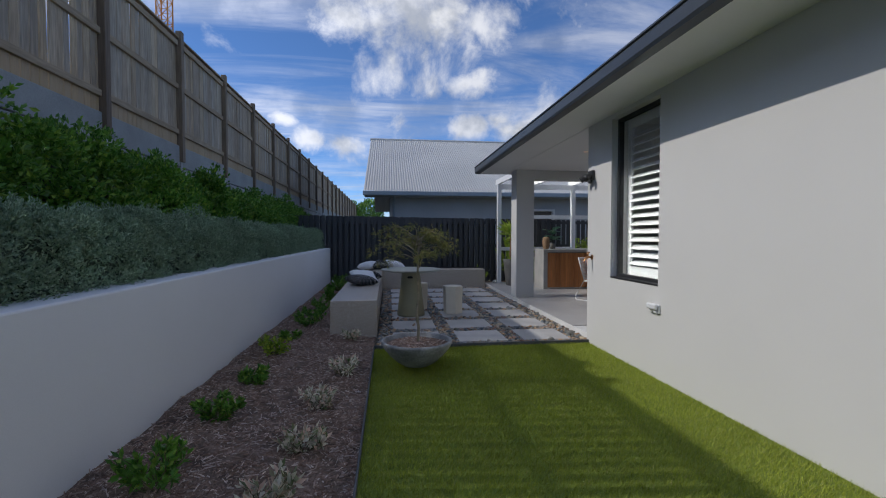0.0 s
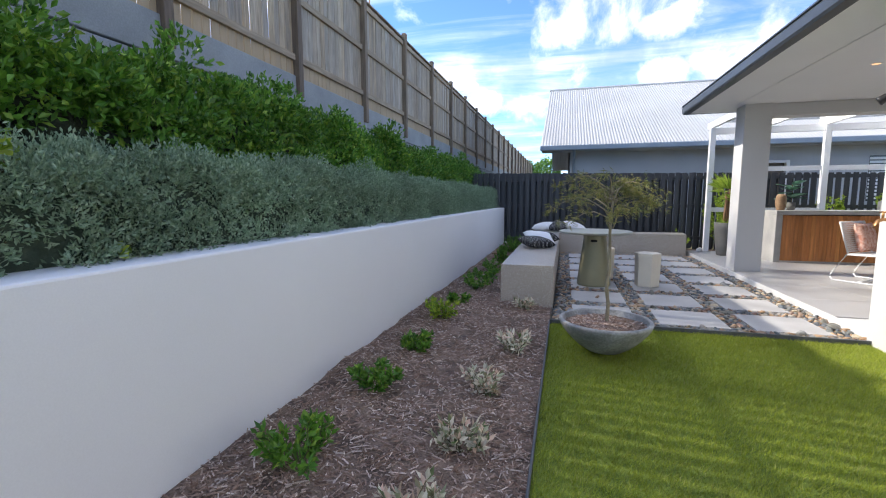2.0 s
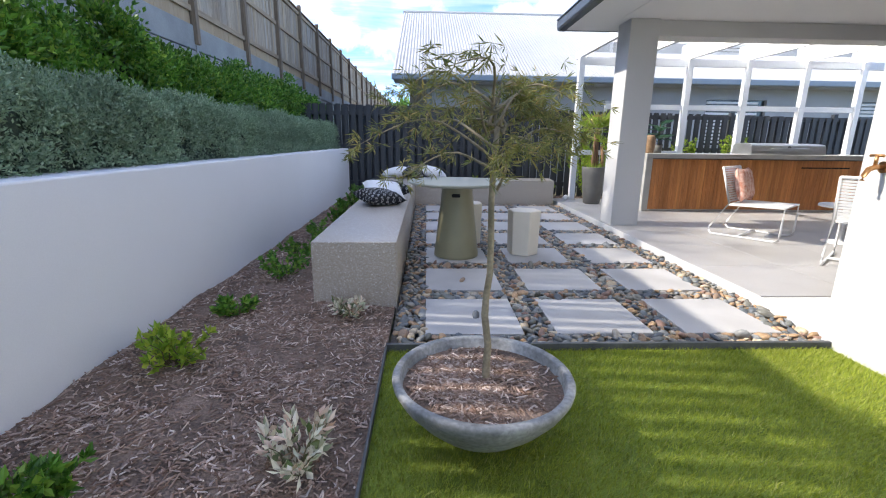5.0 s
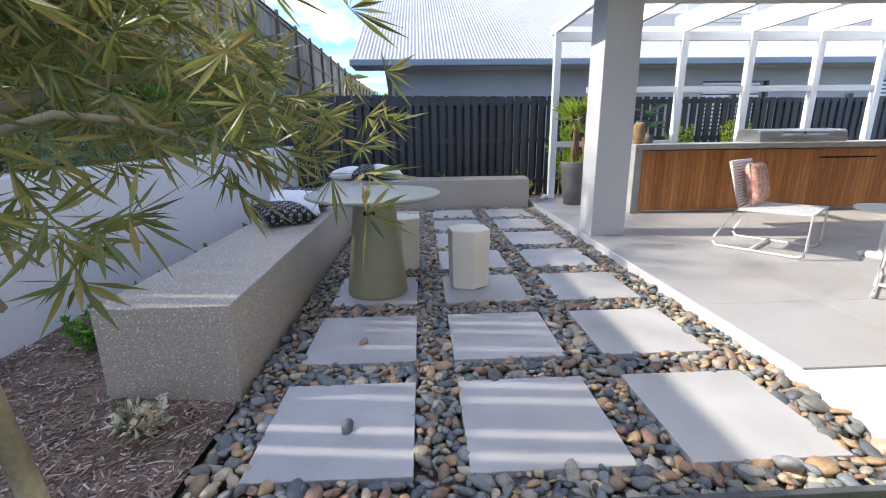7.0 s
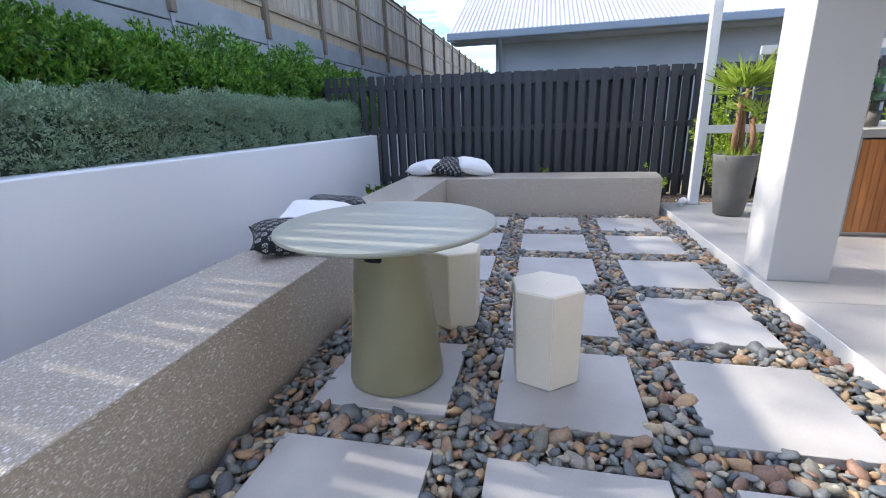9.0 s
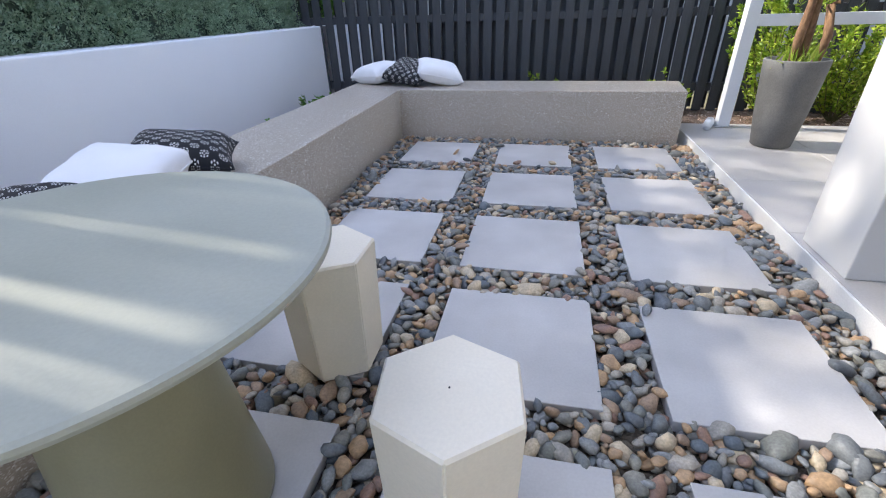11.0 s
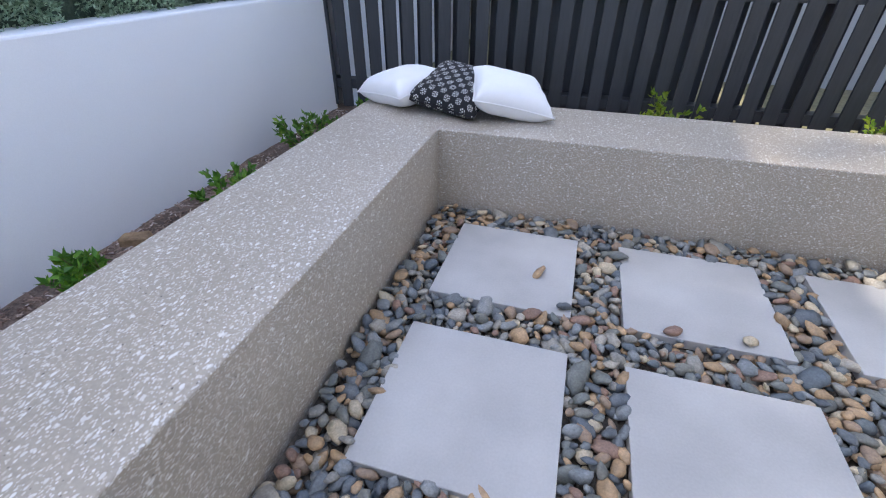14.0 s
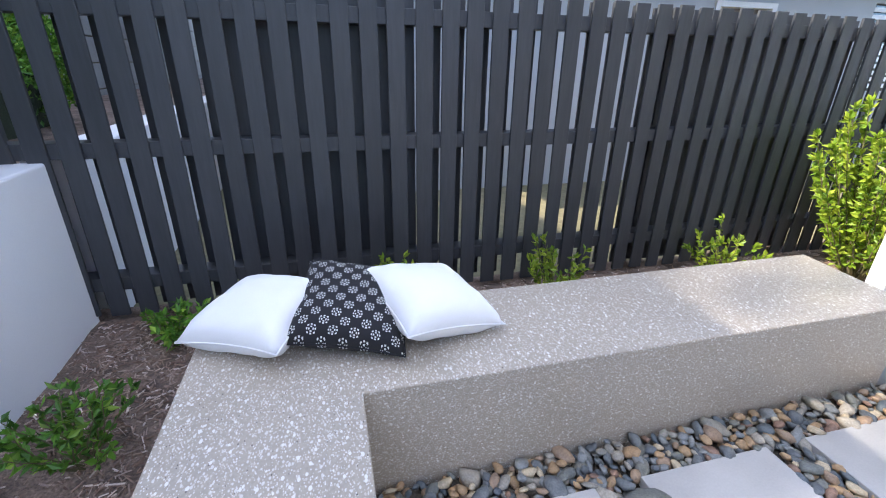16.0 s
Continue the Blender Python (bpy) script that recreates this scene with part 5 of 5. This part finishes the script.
# white pergola: posts, rails, rafters and clear roof sheets
per = thing("pergola", "white powder-coated pergola with glazed roof and mid rails", "pergola", (0, 0, SLAB_Z))
PY, PT = 6.0, 2.62 - SLAB_Z
POSTS = (2.80, 3.80, 4.80, 5.90, 7.02, 8.1)
for i, x in enumerate(POSTS):
    if x != 3.80:
        po = part("post", boxed(x - 0.05, x + 0.05, PY - 0.05, PY + 0.05, 0, PT, bevel=0.004), M_WHITE_METAL, per)
        part("base_plate", boxed(x - 0.075, x + 0.075, PY - 0.075, PY + 0.075, 0.0, 0.012, bevel=0.002), M_STEEL, po)
    part("rafter", boxed(x - 0.03, x + 0.03, 3.96, PY + 0.28, PT + 0.002, PT + 0.13, bevel=0.003), M_WHITE_METAL, per)
part("front_beam", boxed(2.752, 8.7, PY - 0.03, PY + 0.03, PT - 0.13, PT, bevel=0.003), M_WHITE_METAL, per)
part("rail", boxed(2.852, 4.748, PY - 0.025, PY + 0.025, 0.84, 0.93, bevel=0.003), M_WHITE_METAL, per)
for a_, c_ in zip((2.80, 4.80, 5.90, 7.02), (4.80, 5.90, 7.02, 8.1)):
    if a_ > 4:
        part("rail", boxed(a_ + 0.052, c_ - 0.052, PY - 0.025, PY + 0.025, 1.67, 1.76, bevel=0.003), M_WHITE_METAL, per)
part("rail", boxed(3.3, 4.748, PY - 0.025, PY + 0.025, 1.67, 1.76, bevel=0.003), M_WHITE_METAL, per)
for a_, c_ in zip(POSTS, POSTS[1:]):
    sh = part("roof_pane", boxed(a_ + 0.004, c_ - 0.004, 4.02, PY + 0.26, PT + 0.134, PT + 0.140), M_PANE, per)
    sh.visible_shadow = False
part("ledger", boxed(2.752, 8.7, 3.925, 3.955, PT - 0.02, PT + 0.13, bevel=0.003), M_WHITE_METAL, per)
blind = tagged(link("rolled_blind", tube(bmesh.new(), ((2.62, 5.82, SLAB_Z + 0.042), (2.70, 6.02, SLAB_Z + 0.042)), 0.04, 14), M_WHITE_METAL, smooth=True), "short white rolled tube lying at the post foot", "tube")


# sled lounge chairs
def lounge_chair(at, turn, label):
    t = thing("lounge_chair", label, "chair", at, turn, group="patio lounge chairs")
    r = 0.012
    for s in (-1, 1):
        y = s * 0.29
        pts = [(-0.31, y, 0.80), (-0.19, y, 0.39), (-0.36, y, 0.10), (-0.37, y, 0.05), (-0.34, y, r), (-0.26, y, r), (0.30, y, r), (0.34, y, 0.03), (0.35, y, 0.08), (0.35, y, 0.39), (-0.19, y, 0.375)]
        part("side_frame", tube(bmesh.new(), pts, r, 10), M_WHITE_METAL, t, smooth=True)
    for x, z in ((-0.31, 0.80), (0.35, 0.39), (-0.05, r + 0.012)):
        part("cross_bar", tube(bmesh.new(), ((x, -0.29, z), (x, 0.29, z)), r, 10), M_WHITE_METAL, t, smooth=True)
    strap = bpy.data.meshes.new("strap")
    tmp_ = boxed(-0.011, 0.011, -0.285, 0.285, -0.003, 0.003, bevel=0.001, seg=1)
    tmp_.to_mesh(strap)
    tmp_.free()
    strap.materials.append(M_WHITE_METAL)
    for i in range(19):
        piece("seat_strap", strap, pose(-0.18 + i * 0.0285, 0, 0.388 + 0.001 * i * 0.5), t)
    for i in range(15):
        f = (i + 0.6) / 15
        piece("back_strap", strap, pose(-0.19 - 0.12 * f, 0, 0.40 + 0.40 * f, 0, 73, 0), t)
    return t


chair = lounge_chair((3.91, 2.63, SLAB_Z), -52, "white tubular lounge chair with woven strap seat")
lounge_chair((4.05, 1.30, SLAB_Z), 40, "white strap lounge chair half hidden by the wall")
c = cushion((0, 0, 0), (0, 0, 0), 0.40, 0.07, M_PINK, "coral pink printed cushion propped on the lounge chair", 9)
c.matrix_basis = pose(3.91, 2.63, SLAB_Z, 0, 0, -52) @ pose(-0.155, 0.02, 0.60, 0, 77, 0)
side = thing("side_table", "small round white side table on the patio", "table", (4.66, 2.25, SLAB_Z))
part("tabletop", lathe(bmesh.new(), ((0.0, 0.40), (0.24, 0.40), (0.25, 0.405), (0.25, 0.425), (0.24, 0.43), (0.0, 0.43)), 40), M_WHITE_METAL, side, smooth=False)
part("pedestal", lathe(bmesh.new(), ((0.0, 0.0), (0.16, 0.0), (0.16, 0.012), (0.03, 0.03), (0.025, 0.40)), 32), M_WHITE_METAL, side, smooth=True)

# crane far behind the rear fence
M_CRANE = surface("crane_paint", (0.55, 0.20, 0.03), (0.62, 0.25, 0.04), 0.5, 1, 10, 0)
crane = thing("tower_crane", "orange lattice tower crane far beyond the fence", "crane", (-31.2, 62, -0.1))
W = 0.75
b = bmesh.new()
for sx in (-1, 1):
    for sy in (-1, 1):
        tube(b, ((sx * W, sy * W, 0), (sx * W, sy * W, 48)), 0.10, 6)
part("mast", b, M_CRANE, crane)
b = bmesh.new()
for k in range(32):
    z0 = k * 1.5
    for (x0, y0), (x1, y1) in (((-W, -W), (W, -W)), ((W, -W), (W, W)), ((W, W), (-W, W)), ((-W, W), (-W, -W))):
        tube(b, ((x0, y0, z0), (x1, y1, z0 + 1.5)), 0.06, 5)
        tube(b, ((x0, y0, z0), (x1, y1, z0)), 0.05, 5)
part("lattice", b, M_CRANE, crane)
b = bmesh.new()
for k in range(18):
    x0, z0 = -W - k * 1.5, 29.5 + k * 0.55
    for dy, dz in ((-0.6, 0), (0.6, 0), (0, 1.2)):
        tube(b, ((x0, dy, z0 + dz), (x0 - 1.5, dy, z0 + dz + 0.55)), 0.09, 5)
    tube(b, ((x0, -0.6, z0), (x0 - 1.5, 0, z0 + 1.75)), 0.05, 5)
    tube(b, ((x0, 0.6, z0), (x0 - 1.5, 0, z0 + 1.75)), 0.05, 5)
    tube(b, ((x0, -0.6, z0), (x0, 0.6, z0)), 0.05, 5)
part("jib", b, M_CRANE, crane)

# far trees over the end of the fence
for i, (x, y, h, r) in enumerate(((-6.5, 62, 5.0, 2.2), (-9.5, 66, 6.0, 2.6), (-3.2, 70, 5.5, 2.4))):
    t = thing("far_tree", "distant dark green tree beyond the fences", "tree", (x, y, 0))
    part("trunk", tube(bmesh.new(), ((0, 0, -0.1), (0.1, 0, h * 0.5), (0, 0.1, h * 0.8)), 0.15, 8, [0.2, 0.14, 0.08]), M_BARK, t)
    rg = np.random.default_rng(200 + i)
    p = rg.normal(0, 1, (1800, 3))
    p /= np.linalg.norm(p, axis=1)[:, None]
    lump = np.array([1 + 0.35 * noise.noise(Vector(q) * 2.5 + Vector((i, 0, 0))) for q in p])
    p = p * (rg.uniform(0.5, 1.0, 1800) ** 0.5 * lump)[:, None] * (r, r, r * 0.8) + (0, 0, h)
    leaf_cloud("crown", p, rg.normal(0, 1, (1800, 3)), 0.45, 0.25, M_LEAF, t, rng=rg)

# ---- pieces of floors and beds ----
# patio tiles
tm = bpy.data.meshes.new("tile")
tmp = boxed(0.0015, 0.7985, 0.0015, 0.7985, -0.0115, 0.0, bevel=0.0015, seg=1)
tmp.to_mesh(tm)
tmp.free()
tm.materials.append(M_TILE)
for i in range(8):
    for j in range(7):
        y = 6.096 - 0.8 * (j + 1)
        if y > HOUSE_Y and SLAB_X + 0.8 * i < 8.1:
            piece("tile", tm, pose(SLAB_X + 0.002 + 0.8 * i, y, SLAB_Z), patio)

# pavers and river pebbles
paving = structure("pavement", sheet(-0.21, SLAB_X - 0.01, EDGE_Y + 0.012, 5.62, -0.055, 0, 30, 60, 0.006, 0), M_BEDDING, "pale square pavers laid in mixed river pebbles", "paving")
pv = bpy.data.meshes.new("paver")
tmp = boxed(-0.3, 0.3, -0.3, 0.3, -0.045, 0.0, bevel=0.002, seg=1)
tmp.to_mesh(pv)
tmp.free()
pv.materials.append(M_PAVER)
rng = random.Random(2)
for i in range(3):
    for j in range(7):
        piece("paver", pv, pose(0.3 + 0.8 * i, 0.3 + 0.8 * j, 0.0, rng.uniform(-0.15, 0.15), rng.uniform(-0.15, 0.15), rng.uniform(-0.35, 0.35)), paving)


def on_paver(x, y, margin):
    u, v = (x + 0.0) % 0.8, (y + 0.0) % 0.8
    return x < 2.2 and x > 0 and 0 < y < 5.6 and -margin < u < 0.6 + margin and -margin < v < 0.6 + margin or (x < 2.2 + margin and 0 < y < 5.6 and u > 0.8 - margin and v < 0.6 + margin and x > 0)


def pebble_shape(seed, sub):
    b_ = bmesh.new()
    bmesh.ops.create_icosphere(b_, subdivisions=sub, radius=1)
    rr = random.Random(seed)
    sx, sy, sz = rr.uniform(0.95, 1.7), rr.uniform(0.68, 1.0), rr.uniform(0.42, 0.68)
    o_ = Vector((seed * 3.1, 0, 0))
    for v_ in b_.verts:
        d_ = v_.co.normalized()
        s_ = 1 + 0.36 * noise.noise(d_ * 1.0 + o_) + 0.26 * noise.noise(d_ * 2.0 + o_)
        v_.co = Vector((d_.x * sx, d_.y * sy, d_.z * sz)) * s_
    return b_


shapes = []
for s in range(14):
    b = pebble_shape(s, 2)
    me = bpy.data.meshes.new("pebble")
    b.to_mesh(me)
    me.polygons.foreach_set("use_smooth", [True] * len(me.polygons))
    me.materials.append(M_PEBBLE)
    co = np.array([v.co[:] for v in b.verts])
    fc = np.array([[v.index for v in f.verts] for f in b.faces])
    b.free()
    shapes.append((me, co, fc))

spots = []
cells = {}


def crowded(x, y, r, k):
    cx, cy = int(x / 0.1), int(y / 0.1)
    for i in (-1, 0, 1):
        for j in (-1, 0, 1):
            for (px, py, pr) in cells.get((cx + i, cy + j), ()):
                if (px - x) ** 2 + (py - y) ** 2 < (k * (pr + r)) ** 2:
                    return True
    return False


rng = random.Random(7)
for layer, (tries, zb, k) in enumerate(((30000, -0.034, 0.70), (30000, -0.012, 0.74))):
    cells = {}
    for _ in range(tries):
        x, y = rng.uniform(-0.19, SLAB_X - 0.02), rng.uniform(EDGE_Y + 0.03, 5.585)
        r = min(0.050, max(0.012, rng.lognormvariate(-3.78, 0.36)))
        if on_paver(x, y, r * (0.75 if layer == 0 else 0.35)) or x + r > SLAB_X or x - r < -0.2 or y + r > 5.6:
            continue
        if crowded(x, y, r, k):
            continue
        cells.setdefault((int(x / 0.1), int(y / 0.1)), []).append((x, y, r))
        spots.append((x, y, zb + rng.uniform(-0.006, 0.008), r))
# a few that strayed onto the pavers
for x, y in ((0.33, 0.26), (0.30, 1.02), (0.44, 5.05), (1.25, 4.85), (0.57, 4.85), (2.05, 4.86), (0.62, 4.0), (1.43, 4.15), (0.02, 4.62), (1.38, 3.22), (0.98, 4.82), (1.62, 2.95)):
    spots.append((x, y, 0.012, 0.026))

parts_, v_all, f_all, base = 0, [], [], 0
near = [s for s in spots if 0.55 < s[0] < 1.45 and 2.6 < s[1] < 5.6]
chosen = set(id(s) for s in near[:300])
for s in spots:
    x, y, z, r = s
    me, co, fc = shapes[rng.randrange(14)]
    m = pose(x, y, z, rng.gauss(0, 20), rng.gauss(0, 20), rng.uniform(0, 360)) @ Matrix.Diagonal((r, r, r, 1))
    if id(s) in chosen:
        piece("pebble", me, m, paving)
    else:
        a = np.array(m)
        v_all.append(co @ a[:3, :3].T + a[:3, 3])
        f_all.append(fc + base)
        base += len(co)
mesh_from("pebbles", np.concatenate(v_all).tolist(), np.concatenate(f_all).tolist(), M_PEBBLES, paving, "stuff", smooth=True)


# bark chips
def chips(name, areas, count, seed, height, parent):
    rg = np.random.default_rng(seed)
    vv, ff, k = [], [], 0
    unit = np.array([(-1, -1, -1), (1, -1, -1), (1, 1, -1), (-1, 1, -1), (-0.8, -0.7, 1), (0.8, -0.7, 1), (0.7, 0.8, 1), (-0.9, 0.7, 1)], float) / 2
    quads = np.array([(4, 5, 6, 7), (0, 1, 5, 4), (1, 2, 6, 5), (2, 3, 7, 6), (3, 0, 4, 7)])
    total = sum(a[4] for a in areas)
    for x0, x1, y0, y1, share in areas:
        for _ in range(int(count * share / total)):
            x, y = rg.uniform(x0, x1), rg.uniform(y0, y1)
            if noise.noise((x * 2.6, y * 2.6, 9)) + 0.5 * noise.noise((x * 8, y * 8, 4)) < rg.uniform(-0.9, 0.5):
                continue
            ln, wd, th = rg.gamma(2.0, 0.011) + 0.008, rg.uniform(0.0028, 0.008), rg.uniform(0.002, 0.005)
            m = np.array(Euler((rg.normal(0, 0.22), rg.normal(0, 0.22), rg.uniform(0, 6.28))).to_matrix())
            vv.append((unit * (ln, wd, th)) @ m.T + (x, y, height(x, y) + rg.uniform(0.001, 0.009)))
            ff.append(quads + k)
            k += 8
    return mesh_from(name, np.concatenate(vv).tolist(), np.concatenate(ff).tolist(), M_CHIP, parent, "stuff")


chips("bark_chips", ((WALL_X + 0.01, TURF_LEFT - 0.012, -4.2, 0.55, 6.6), (WALL_X + 0.01, -0.81, 0.55, 7.0, 3.2)), 52000, 5, bed_height, bed)
chips("bark_chips", ((TURF_LEFT, 6, 6.2, 7.05, 1),), 7000, 6, lambda x, y: -0.01, back_bed)


def bowl_height(x, y):
    return 0.226 - 0.02 * (math.hypot(x, y) / 0.3) ** 2


bowl_chips = chips("bark_chips", ((-0.21, 0.21, -0.21, 0.21, 1), (-0.12, 0.12, -0.285, 0.285, 0.5), (-0.285, 0.285, -0.12, 0.12, 0.5)), 4200, 9, bowl_height, bowl)
bowl_chips.name = "bark_mulch"

# turf blades
n = 190000
rg = np.random.default_rng(3)
x = rg.uniform(TURF_LEFT + 0.01, HOUSE_X - 0.01, n)
y = EDGE_Y - 0.02 - rg.uniform(0, 1, n) ** 1.15 * 4.6
a = rg.uniform(0, 2 * math.pi, n)
lean = rg.normal(0, 0.010, (n, 2)) + (0.004, -0.004)
h = rg.uniform(0.016, 0.032, n)
w = rg.uniform(0.0012, 0.0022, n)
p = np.stack([x, y, np.full(n, TURF_TOP - 0.023)], 1)
s = np.stack([np.cos(a) * w, np.sin(a) * w, np.zeros(n)], 1)
tip = p + np.stack([lean[:, 0], lean[:, 1], h], 1)
v = np.stack([p - s, p + s, tip], 1).reshape(-1, 3)
mesh_from("turf_blades", v.tolist(), np.arange(n * 3).reshape(-1, 3).tolist(), M_BLADE, bpy.data.objects["lawn"], "stuff")
